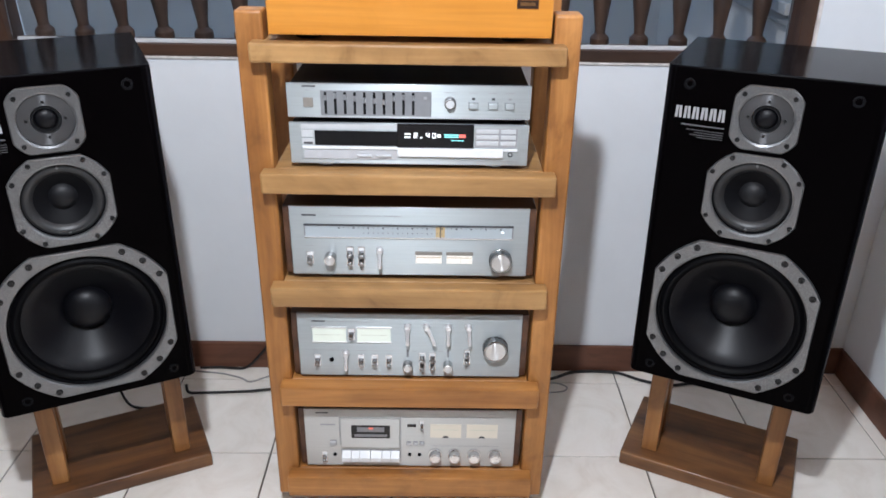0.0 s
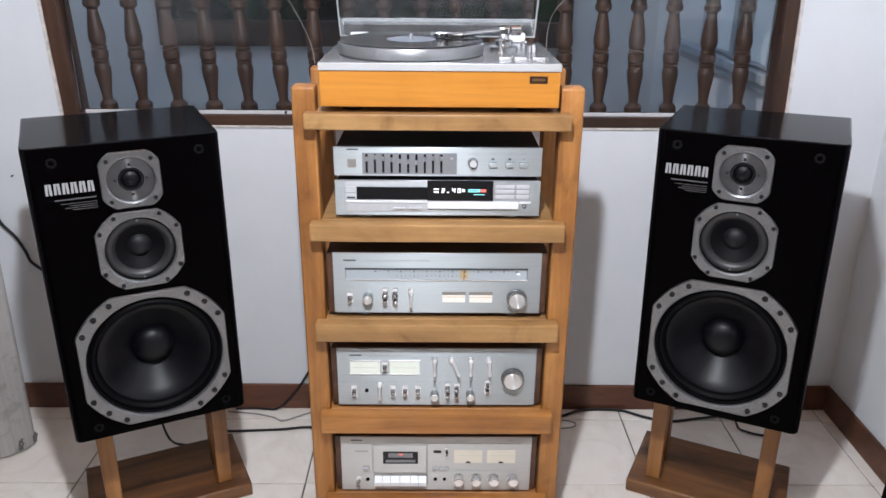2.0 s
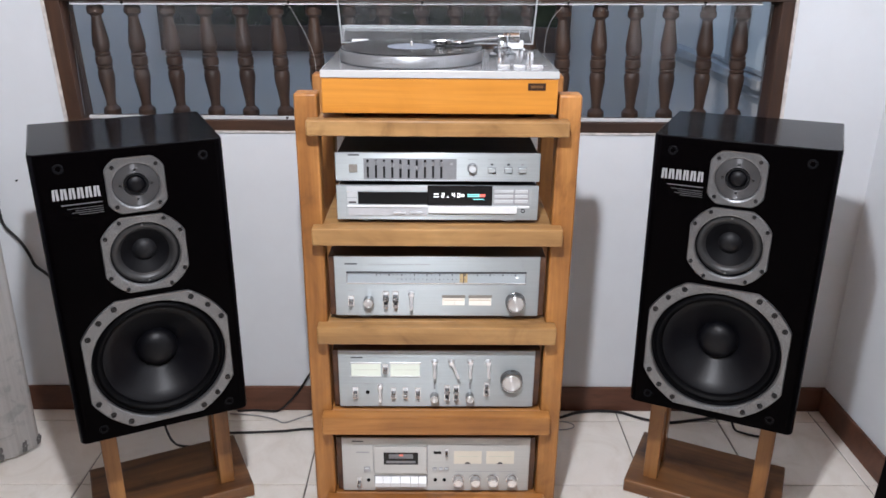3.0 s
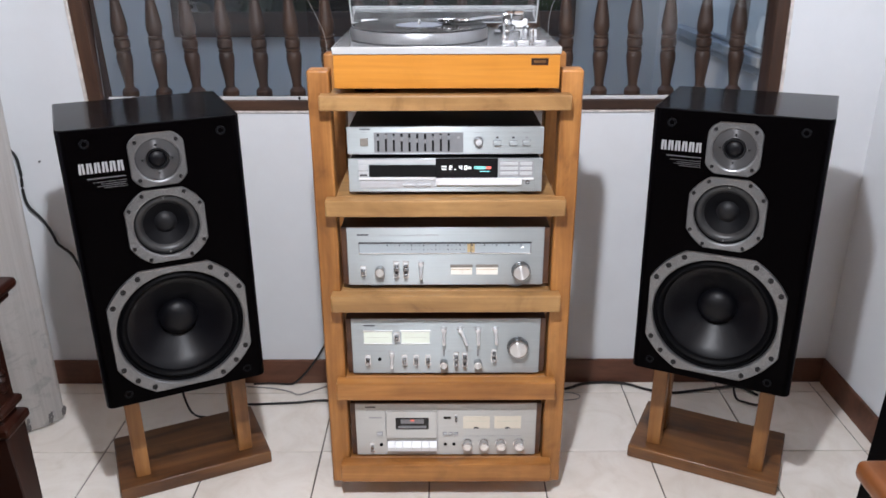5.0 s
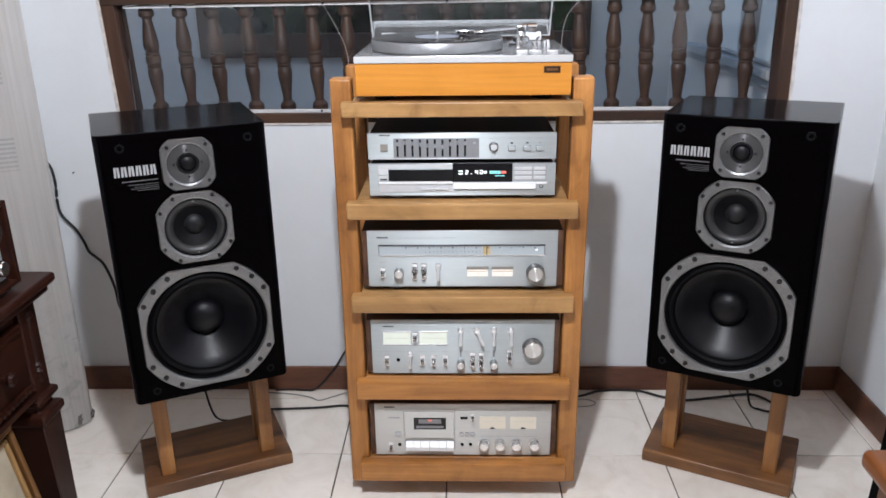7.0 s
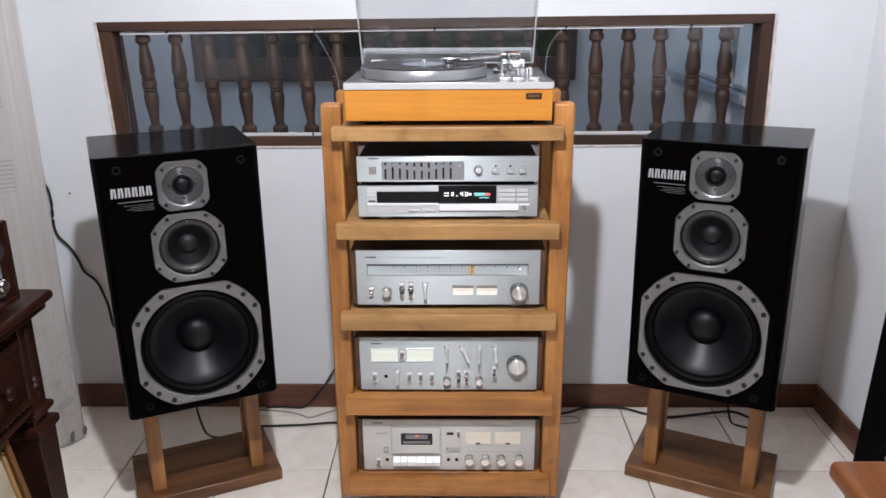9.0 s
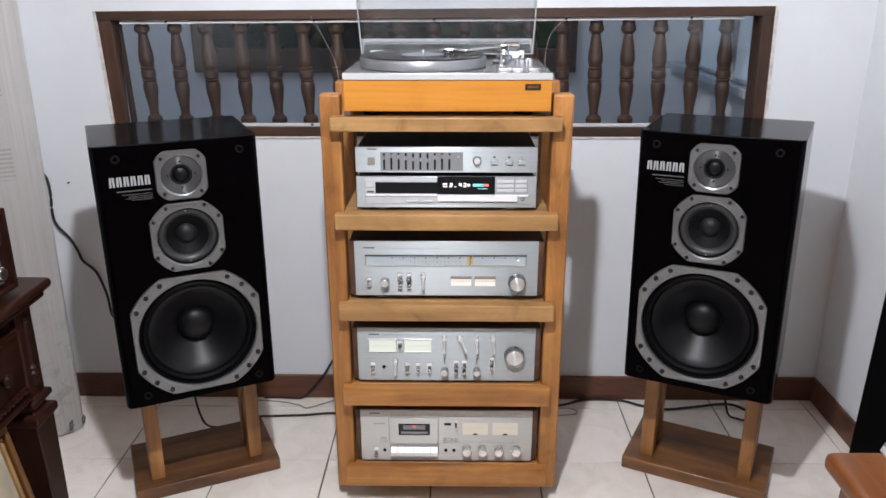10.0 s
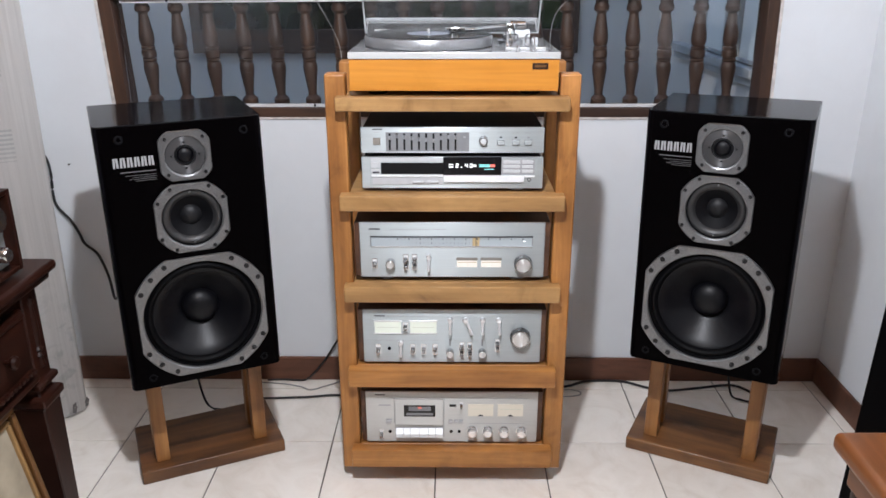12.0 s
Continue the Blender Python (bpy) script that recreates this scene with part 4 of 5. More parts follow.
for u in (0.526, 0.657):
    mt = f.plate("meter", u, u + 0.111, 0.655, 0.815, M["meter_pale"], 0.0010, 0.0, "small lit signal meter")
    f.plate("meter_hood", u - 0.002, u + 0.113, 0.640, 0.685, M["power_button"], 0.0024, 0.0004)
    f.plate("scale", u + 0.004, u + 0.107, 0.720, 0.728, M["dial_warm"], 0.0012, 0.0, parent=mt)
    f.plate("needle", u + 0.060, u + 0.0612, 0.710, 0.800, M["meter_scale"], 0.0014, 0.0, parent=mt)
f.knob(0.886, 0.742, 0.0208, 0.018, skirt=1.03, label="large turned tuning knob")

# amplifier
AW, AH, AF = 0.437, 0.143, 0.007
amp = unit("stereo_amplifier", AW, AH, 0.29, 0.3415, 0.0, "silver stereo amplifier with two lit meters in a wooden case", "amplifier", M["case_walnut"], feet=AF, case_in=-0.0125)
f = Face(amp, AW, AH, AF)
f.bar(0.065, 0.125, 0.120, 0.0030)
f.bar(0.135, 0.255, 0.125, 0.0010, M["grey_print"])
f.bar(0.265, 0.350, 0.125, 0.0010, M["grey_print"])
for u in (0.066, 0.265):
    mt = f.plate("meter", u, u + 0.150, 0.225, 0.440, M["meter_green"], 0.0010, 0.0, "pale green lit level meter")
    for a, b, c, d in ((u - 0.004, u + 0.154, 0.205, 0.225), (u - 0.004, u + 0.154, 0.440, 0.455)):
        f.plate("meter_rim", a, b, c, d, M["knob"], 0.0022, 0.0004)
    f.plate("scale", u + 0.015, u + 0.135, 0.330, 0.336, M["meter_scale"], 0.00105, 0.0, parent=mt)
f.toggle(0.240, 0.310)
for u in (0.083, 0.279, 0.341, 0.405):
    f.toggle(u, 0.740, 0.0095, 0.020)
    f.bar(u - 0.018, u + 0.018, 0.585, 0.0010, M["grey_print"])
f.jack(0.146, 0.735)
f.bar(0.130, 0.162, 0.585, 0.0010, M["grey_print"])
f.lever(0.212, 0.600, 0.860)
f.bar(0.190, 0.232, 0.585, 0.0010, M["grey_print"])
for u, ln in ((0.490, 0.0), (0.576, 0.42), (0.672, 0.0), (0.762, 0.06)):
    f.lever(u, 0.160, 0.430, 0.0130, 0.016, ln)
    f.bar(u - 0.028, u + 0.026, 0.155, 0.0009, M["grey_print"])
for u in (0.490, 0.672):
    f.knob(u, 0.800, 0.0098, 0.018)
    f.plate("slot", u - 0.0045, u + 0.0045, 0.560, 0.680, M["grey_plastic"], 0.0003, 0)
for u in (0.556, 0.602):
    f.toggle(u, 0.680, 0.0095, 0.016)
    f.toggle(u, 0.800, 0.0095, 0.016)
f.bar(0.510, 0.535, 0.585, 0.0010, M["grey_print"])
f.bar(0.625, 0.650, 0.585, 0.0010, M["grey_print"])
f.toggle(0.758, 0.700, 0.0095, 0.018)
f.toggle(0.758, 0.610, 0.0080, 0.012)
f.knob(0.883, 0.505, 0.0240, 0.019, skirt=1.05, label="large turned volume knob")
for k in range(11):
    a = radians(225 - 27 * k)
    x, z = f.at(0.883, 0.505)
    part("print", box(x + 0.030 * math.cos(a) - 0.0006, x + 0.030 * math.cos(a) + 0.0006, -0.0003, 0.0002, z + 0.030 * math.sin(a) - 0.0006, z + 0.030 * math.sin(a) + 0.0006), M["grey_print"], amp, smooth=False)

# cassette deck
KW, KH, KF = 0.438, 0.147, 0.004
deck = unit("cassette_deck", KW, KH, 0.27, 0.1125, 0.0, "silver cassette deck with lit meters and chrome knobs", "cassette deck", M["case_walnut"], feet=KF, case_in=-0.0125, plate="champagne")
f = Face(deck, KW, KH, KF)
f.bar(0.055, 0.115, 0.060, 0.0030)
f.bar(0.060, 0.162, 0.125, 0.0010, M["grey_print"])
f.bar(0.455, 0.940, 0.122, 0.0014, M["grey_print"])
f.plate("groove", 0.1640, 0.1665, 0.125, 0.620, M["grey_plastic"], 0.0004, 0)
f.plate("groove", 0.4540, 0.4565, 0.125, 0.900, M["grey_plastic"], 0.0004, 0)
f.bar(0.075, 0.145, 0.265, 0.0040, M["grey_print"])
f.plate("button", 0.118, 0.146, 0.550, 0.610, M["pale_panel"], 0.005, 0.0010)
f.plate("button_rim", 0.1155, 0.1485, 0.538, 0.625, M["grey_metal"], 0.0008, 0.0002)
f.toggle(0.088, 0.830, 0.0080, 0.020)
f.jack(0.138, 0.790)
door = f.plate("cassette_door", 0.171, 0.450, 0.130, 0.640, M["champagne"], 0.0060, 0.0012, "silver cassette door with dark window")
f.plate("window", 0.222, 0.405, 0.240, 0.465, M["display"], 0.0068, 0.0006, "dark cassette window", parent=door)
f.plate("tape_shell", 0.250, 0.378, 0.268, 0.350, M["grey_plastic"], 0.0072, 0.0003, parent=door)
f.plate("tape_shell", 0.236, 0.392, 0.392, 0.440, M["grey_plastic"], 0.0072, 0.0003, parent=door)
f.plate("lamp", 0.304, 0.326, 0.270, 0.305, M["tape_lamp"], 0.0076, 0.0, "small glowing red tape lamp", parent=door)
f.plate("key_bed", 0.170, 0.452, 0.705, 0.880, M["grey_plastic"], 0.0008, 0.0003)
ks = (0.173, 0.216, 0.258, 0.309, 0.364, 0.406, 0.450)
for a, b in zip(ks, ks[1:]):
    x0, z1 = f.at(a + 0.0012, 0.712)
    x1, z0 = f.at(b - 0.0012, 0.868)
    bm = prism([(x0, z0), (x1, z0), (x1, z1), (x0, z1)], -0.012, 0.0004, 0.0)
    for vv in bm.verts:
        if vv.co.y < -0.01 and vv.co.z > (z0 + z1) / 2:
            vv.co.z -= (z1 - z0) * 0.56
    part("key", bm, M["white_plastic"], deck, "white piano key", smooth=False)
f.plate("display", 0.487, 0.528, 0.245, 0.290, M["display"], 0.0012, 0.0003)
f.toggle(0.556, 0.250, 0.0065, 0.014)
for u in (0.494, 0.526, 0.556):
    f.plate("button", u - 0.009, u + 0.009, 0.560, 0.605, M["pale_panel"], 0.004, 0.0008)
    f.plate("button_rim", u - 0.0115, u + 0.0115, 0.548, 0.618, M["grey_metal"], 0.0008, 0.0002)
for u in (0.497, 0.545):
    f.jack(u, 0.785, 0.0030)
f.bar(0.600, 0.925, 0.625, 0.0010, M["grey_print"])
f.bar(0.870, 0.905, 0.062, 0.0008, M["grey_print"])
for u in (0.595, 0.768):
    mt = f.plate("meter", u, u + 0.148, 0.240, 0.475, M["meter_warm"], 0.0010, 0.0, "warm yellow lit level meter")
    f.plate("scale", u + 0.015, u + 0.135, 0.330, 0.338, M["meter_scale"], 0.0012, 0.0, parent=mt)
    x, z = f.at(u + 0.074, 0.475)
    part("needle_hub", prism([(x - 0.007, z), (x + 0.007, z), (x + 0.004, z + 0.0038), (x, z + 0.005), (x - 0.004, z + 0.0038)], -0.0016, 0.0, 0), M["dark_print"], mt, smooth=False)
for u in (0.620, 0.712, 0.806, 0.908):
    f.knob(u, 0.765, 0.0122, 0.019, skirt=1.14, label="chrome level knob", cap=M["chrome"])

# ---------------------------------------------------------------- record player
TTW, TTY0, TTY1 = 0.452, -0.028, 0.315
tt = thing("record_player", pose(0.003, 0, 1.0105), "record player with orange wooden plinth and open clear lid", "record player")
part("plinth", box(-TTW / 2, TTW / 2, TTY0, TTY1, 0.0120, 0.0798, 0.002), M["plinth"], tt, "orange varnished wooden plinth")
# Pale strip added over the top plate's front edge, where lamplight brightens it.
part("front_lip", box(-TTW / 2 - 0.001, TTW / 2 + 0.001, TTY0 - 0.0035, TTY0 - 0.0012, 0.0803, 0.0940, 0.001), M["lip"], tt, "pale silver strip for the plate's lit front edge")
part("top_plate", box(-TTW / 2 - 0.001, TTW / 2 + 0.001, TTY0 - 0.001, TTY1, 0.0801, 0.0945, 0.002), M["top_plate"], tt, "silver top plate")
for fx in (-0.17, 0.17):
    for fy in (0.03, 0.26):
        part("foot", lathe([(0, 0), (0.022, 0), (0.024, 0.004), (0.020, 0.0125), (0, 0.0125)], "z", (fx, fy, 0), 20), M["black_plastic"], tt)
bd = part("badge", box(0.168, 0.202, TTY0 - 0.0015, TTY0 + 0.0005, 0.058, 0.0715, 0.0004), M["badge"], tt, "small dark brown badge")
part("print", box(0.173, 0.197, TTY0 - 0.0019, TTY0 - 0.001, 0.0625, 0.0675), M["gilt"], bd, smooth=False)
PC, PR, PZ = (-0.058, 0.124), 0.1465, 0.0945
pl = part("platter", lathe([(0, 0), (PR - 0.004, 0), (PR, 0.002), (PR, 0.0206), (PR - 0.002, 0.0236), (PR - 0.010, 0.0243), (0, 0.0243)], "z", (PC[0], PC[1], PZ), 96), M["platter"], tt, "polished alloy platter")
grooves = []
for k in range(44):
    grooves.append((0.052 + k * 0.00206, 0.0218 + (0.00006 if k % 2 else 0.0)))
part("record", lathe([(0, 0.0216), (0.050, 0.0216)] + grooves + [(0.1430, 0.0222), (0.1448, 0.0214), (0.1448, 0.0202), (0, 0.0200)], "z", (PC[0], PC[1], PZ + 0.0046), 96), M["vinyl"], tt, "black vinyl record")
part("record_label", lathe([(0.0035, 0.0222), (0.049, 0.0222), (0.050, 0.0217), (0.0035, 0.0217)], "z", (PC[0], PC[1], PZ + 0.0046), 48), M["record_label"], tt, "blue and white record label")
part("spindle", lathe([(0.0036, 0.019), (0.0036, 0.029), (0.0025, 0.032), (0, 0.033)], "z", (PC[0], PC[1], PZ + 0.0046), 16), M["chrome"], tt)
# tone arm
PV = (0.134, 0.185)
AZ = PZ + 0.0365
arm_base = part("arm_base", lathe([(0, 0), (0.030, 0), (0.030, 0.006), (0.024, 0.009), (0.019, 0.010), (0.019, 0.018), (0.012, 0.021), (0.009, 0.032), (0, 0.032)], "z", (PV[0], PV[1], PZ), 32), M["arm_metal"], tt, "chrome tone arm base")
part("bearing", box(PV[0] - 0.011, PV[0] + 0.011, PV[1] - 0.009, PV[1] + 0.009, AZ - 0.008, AZ + 0.008, 0.003), M["arm_metal"], arm_base)
HS = (0.032, 0.140)
arm = part("tone_arm", tube([(PV[0] + 0.022, PV[1] + 0.004, AZ + 0.003), (PV[0] - 0.015, PV[1] - 0.001, AZ + 0.001), (PV[0] - 0.045, PV[1] - 0.012, AZ - 0.001),
                             (PV[0] - 0.072, PV[1] - 0.034, AZ - 0.002), (HS[0] + 0.016, HS[1], AZ - 0.003), (HS[0] - 0.004, HS[1] + 0.002, AZ - 0.004)], 0.0046, 12), M["arm_metal"], tt, "S-shaped chrome tone arm")
part("headshell", box(HS[0] - 0.052, HS[0] - 0.004, HS[1] - 0.008, HS[1] + 0.011, AZ - 0.0078, AZ + 0.002, 0.002), M["arm_metal"], arm, "silver headshell")
for k in range(3):
    part("headshell_hole", lathe([(0, 0.0004), (0.0032, 0.0004), (0.0032, -0.0004), (0, -0.0004)], "y", (HS[0] - 0.041 + 0.011 * k, HS[1] - 0.0082, AZ - 0.003), 12), M["black_plastic"], arm)
part("cartridge", box(HS[0] - 0.046, HS[0] - 0.022, HS[1] - 0.007, HS[1] + 0.008, AZ - 0.0098, AZ - 0.0080, 0.0006), M["black_plastic"], arm)
part("finger_lift", tube([(HS[0] - 0.044, HS[1] - 0.008, AZ - 0.004), (HS[0] - 0.048, HS[1] - 0.018, AZ - 0.002), (HS[0] - 0.050, HS[1] - 0.022, AZ + 0.002)], 0.0013, 6), M["chrome"], arm)
for r, x0, x1 in ((0.0125, 0.006, 0.011), (0.0090, 0.011, 0.014), (0.0122, 0.014, 0.019), (0.0090, 0.019, 0.021), (0.0118, 0.021, 0.042)):
    part("counterweight", lathe([(0, x0), (r - 0.001, x0), (r, x0 + 0.0008), (r, x1 - 0.0008), (r - 0.001, x1), (0, x1)], "x", (PV[0] - 0.006, PV[1] + 0.004, AZ + 0.003), 28), M["arm_metal"], arm, "ringed chrome counterweight")
part("arm_rest", lathe([(0, 0), (0.006, 0), (0.005, 0.004), (0.0035, 0.006), (0.0035, 0.024), (0.006, 0.026), (0.006, 0.031), (0, 0.031)], "z", (0.122, 0.110, PZ), 16), M["chrome"], tt)
part("lift_lever", tube([(0.165, 0.120, PZ + 0.002), (0.165, 0.115, PZ + 0.020), (0.170, 0.088, PZ + 0.026)], 0.0025, 8), M["chrome"], tt)
part("bias_post", lathe([(0, 0), (0.009, 0), (0.009, 0.012), (0.007, 0.018), (0, 0.018)], "z", (0.185, 0.115, PZ), 20), M["chrome"], tt)
for bx, by in ((0.125, 0.020), (0.155, 0.020), (0.190, 0.020)):
    part("button", box(bx - 0.011, bx + 0.011, by - 0.007, by + 0.007, PZ - 0.0005, PZ + 0.0045, 0.0012), M["knob"], tt)
part("arm_plate", box(0.112, 0.215, 0.050, 0.245, PZ - 0.0004, PZ + 0.0010, 0.0004), M["top_plate"], tt)
# open lid
LW, LD, LT = 0.440, 0.345, 0.070
lid_ob = part("lid", bmesh.new(), M["acrylic"], tt, "clear acrylic dust cover standing open")
bmL = bmesh.new()


def shell(x, y0, y1, z0, z1):
    return [bmL.verts.new(c) for c in ((-x, y0, z0), (x, y0, z0), (x, y0, z1), (-x, y0, z1), (-x, y1, z0), (x, y1, z0), (x, y1, z1), (-x, y1, z1))]


vo, vi = shell(LW / 2, -LT, 0.0, 0.0, LD), shell(LW / 2 - 0.0035, -LT, -0.0035, 0.0035, LD - 0.0035)
for q in ((4, 5, 6, 7), (0, 1, 5, 4), (1, 2, 6, 5), (2, 3, 7, 6), (3, 0, 4, 7)):
    bmL.faces.new([vo[k] for k in q])
    bmL.faces.new([vi[k] for k in q[::-1]])
for a, b in ((0, 1), (1, 2), (2, 3), (3, 0)):
    bmL.faces.new((vo[a], vi[a], vi[b], vo[b]))
bmesh.ops.recalc_face_normals(bmL, faces=bmL.faces)
lid_ob.data = finish("lid", bmL, M["acrylic"], False)
lid_ob.data.materials.append(M["acrylic_edge_light"])
lid_ob.data.materials.append(M["acrylic_dust_haze"])
# Thin pale cord added as the highlight along the lid's lower bend.
part("lid_edge", tube([(-LW / 2 + 0.004, -0.0017, 0.0015), (LW / 2 - 0.004, -0.0017, 0.0015)], 0.0016, 8), M["acrylic_edge_light"], lid_ob, "pale strip for the highlight along the cover's bend")
for pg in lid_ob.data.polygons:
    if abs(pg.center.y + LT) < 1e-4:
        pg.material_index = 1
    elif pg.center.z < 0.004:
        pg.material_index = 2
# it leans forward on its hinges; the rim's lower edge lies on the hinge line
lid_ob.matrix_local = pose(-0.005, TTY1, 0.1045, 28, 0, 0) @ Matrix.Translation((0, LT, 0))
lid_ob.visible_shadow = False
for hx in (-0.180, 0.172):
    part("hinge", box(hx - 0.019, hx + 0.019, TTY1 - 0.020, TTY1 - 0.002, 0.0960, 0.1150, 0.002), M["white_plastic"], tt, "pale hinge bracket")


# ---------------------------------------------------------------- loudspeakers
def oct_outline(half_w, half_h, cut, n=6):
    """Square outline whose corners are cut off in a slightly bowed line."""
    pts = []
    for sx, sz in ((1, 1), (-1, 1), (-1, -1), (1, -1)):
        a = (half_w, half_h - cut) if sx * sz > 0 else (half_w - cut, half_h)
        b = (half_w - cut, half_h) if sx * sz > 0 else (half_w, half_h - cut)
        for k in range(n + 1):
            t = k / n
            x = a[0] + (b[0] - a[0]) * t
            z = a[1] + (b[1] - a[1]) * t
            swell = 1 + 0.10 * cut / half_w * math.sin(math.pi * t)
            pts.append((sx * x * swell, sz * z * swell))
    return pts


def flange(cx, cz, half_w, half_h, cut, hole, t):
    """Cast driver frame: cut-corner outline with a round hole and a chamfered lip."""
    own = bmesh.new()
    n = 96
    out = oct_outline(half_w, half_h, cut)

    def edge_at(ang):
        best = 1e9
        dx, dz = math.cos(ang), math.sin(ang)
        for (x1, z1), (x2, z2) in zip(out, out[1:] + out[:1]):
            ex, ez = x2 - x1, z2 - z1
            den = dx * ez - dz * ex
            if abs(den) < 1e-12:
                continue
            s = (x1 * ez - z1 * ex) / den
            q = (x1 * dz - z1 * dx) / den
            if s > 0 and -1e-6 <= q <= 1 + 1e-6:
                best = min(best, s)
        return best
    rows = []
    for k in range(n):
        a = 2 * math.pi * k / n
        r = edge_at(a)
        c, s = math.cos(a), math.sin(a)
        rows.append([own.verts.new((cx + rr * c, yy, cz + rr * s)) for rr, yy in
                     ((r, 0.0005), (r, -t * 0.7), (r - 0.0018, -t), (hole + 0.004, -t), (hole + 0.0005, -t * 0.75), (hole, -t * 0.2), (hole, 0.012))])
    for k in range(n):
        a, b = rows[k], rows[(k + 1) % n]
        for i in range(len(a) - 1):
            own.faces.new((a[i], a[i + 1], b[i + 1], b[i]))
    bmesh.ops.recalc_face_normals(own, faces=own.faces)
    return own


SW, SH, SD, SZ = 0.3495, 0.622, 0.285, 0.347
ZT, ZM, ZW = 0.8945, 0.7525, 0.5140


def sized(profile, k):
    return [(r * k, h * k) for r, h in profile]



def loudspeaker(m, label, off):
    sp = thing("loudspeaker", m, label, "loudspeaker", "pair of loudspeakers")
    # cabinet with rounded upright front edges and round driver openings left to the drivers
    own = bmesh.new()
    R = 0.016
    pts = []
    for k in range(7):
        a = math.pi / 2 * k / 6
        pts.append((-SW / 2 + R - R * math.cos(a), R - R * math.sin(a)))
    pts += [(-x, y) for x, y in pts[::-1]]
    pts += [(SW / 2, SD), (-SW / 2, SD)]
    pts = [(x + off, y) for x, y in pts]
    face = own.faces.new([own.verts.new((x, y, SZ)) for x, y in pts])
    ret = bmesh.ops.extrude_face_region(own, geom=[face])
    bmesh.ops.translate(own, vec=(0, 0, SH), verts=[e for e in ret["geom"] if isinstance(e, bmesh.types.BMVert)])
    bmesh.ops.recalc_face_normals(own, faces=own.faces)
    es = [e for e in own.edges if abs(e.verts[0].co.z - e.verts[1].co.z) < 1e-6]
    bmesh.ops.bevel(own, geom=es, offset=0.003, segments=2, profile=0.5, affect="EDGES")
    cab = part("cabinet", own, M["speaker"], sp, "gloss black cabinet")
    # openings
    cut_me = bmesh.new()
    for cz, r in ((ZW, 0.1318), (ZM, 0.0645), (ZT, 0.0418)):
        lathe([(0, -0.05), (r, -0.05), (r, 0.115 if r > 0.1 else 0.06), (0, 0.115 if r > 0.1 else 0.06)], "y", (0, 0, cz), 64, bm=cut_me)
    cutter = new("cutter", finish("cutter", cut_me, M["speaker"]))
    md = cab.modifiers.new("openings", "BOOLEAN")
    cutter.parent = sp
    md.object, md.operation, md.solver = cutter, "DIFFERENCE", "EXACT"
    bpy.context.view_layer.update()
    dg = bpy.context.evaluated_depsgraph_get()
    cut_mesh = bpy.data.meshes.new_from_object(cab.evaluated_get(dg))
    cab.modifiers.clear()
    cab.data = cut_mesh
    cut_mesh.materials.append(M["baffle"])
    for pg in cut_mesh.polygons:
        if pg.area > 0.02:
            pg.use_smooth = False
        if pg.normal.y < -0.8 and pg.center.y < 0.01:
            pg.material_index = len(cut_mesh.materials) - 1
    bpy.data.objects.remove(cutter)

    def driver(name, cz, half_w, half_h, cut, hole, t, bolts, bolt_r, bolt_d, label):
        d = part(name, flange(0, cz, half_w, half_h, cut, hole, t), M["driver_frame"], sp, label)
        for a in bolts:
            x, z = bolt_d * math.cos(radians(a)), cz + bolt_d * math.sin(radians(a))
            part("bolt", lathe([(0, -t - 0.0006), (bolt_r * 0.45, -t - 0.0006), (bolt_r * 0.5, -t - 0.0025), (bolt_r * 0.9, -t - 0.0025), (bolt_r, -t - 0.0015), (bolt_r, -t + 0.0005)], "y", (x, 0, z), 14), M["bolt"], d)
        return d

    # woofer
    w = driver("woofer", ZW, 0.1448, 0.1460, 0.0735, 0.1332, 0.007, [45 + q * 90 + o for q in range(4) for o in (-15.3, 0, 15.3)], 0.0060, 0.1508, "large woofer in a silver cut-corner frame")
    part("surround", lathe(sized([(0.139, 0.004), (0.1365, 0.005), (0.134, 0.006), (0.131, 0.0025), (0.127, -0.001), (0.1235, -0.001), (0.1195, 0.0015), (0.1165, 0.006), (0.1155, 0.011)], 0.962), "y", (0, 0, ZW), 72), M["rubber"], w, "black rubber surround")
    part("cone", lathe(sized([(0.116, 0.0105), (0.1125, 0.0115), (0.094, 0.026), (0.076, 0.0395), (0.059, 0.0515), (0.042, 0.0625)], 0.962), "y", (0, 0, ZW), 72), M["cone"], w, "black paper cone")
    part("dust_cap", lathe(sized([(0.0445, 0.0615)] + [(0.0440 * math.cos(radians(4.5 + 9.5 * k)), 0.0595 - 0.0275 * math.sin(radians(4.5 + 9.5 * k))) for k in range(9)] + [(0, 0.032)], 0.962), "y", (0, 0, ZW), 48), M["dome"], w, "domed black dust cap")
    # midrange
    d = driver("midrange", ZM, 0.0793, 0.0793, 0.0405, 0.0654, 0.006, [45 + q * 90 + o for q in range(4) for o in (-14.4, 14.4)], 0.0043, 0.0812, "midrange driver in a silver cut-corner frame")
    part("surround", lathe(sized([(0.0684, 0.005), (0.0665, 0.0045), (0.0655, 0.0030), (0.0635, 0.0016), (0.0605, 0.0012), (0.0570, 0.0020), (0.0535, 0.0040), (0.0505, 0.0068), (0.0480, 0.0098)], 0.962), "y", (0, 0, ZM), 56), M["mid_cone"], d, "dark grey surround")
    part("cone", lathe(sized([(0.0485, 0.0094), (0.0445, 0.0118), (0.0385, 0.0152), (0.031, 0.0205), (0.0215, 0.026)], 0.962), "y", (0, 0, ZM), 56), M["mid_black"], d, "black cone")
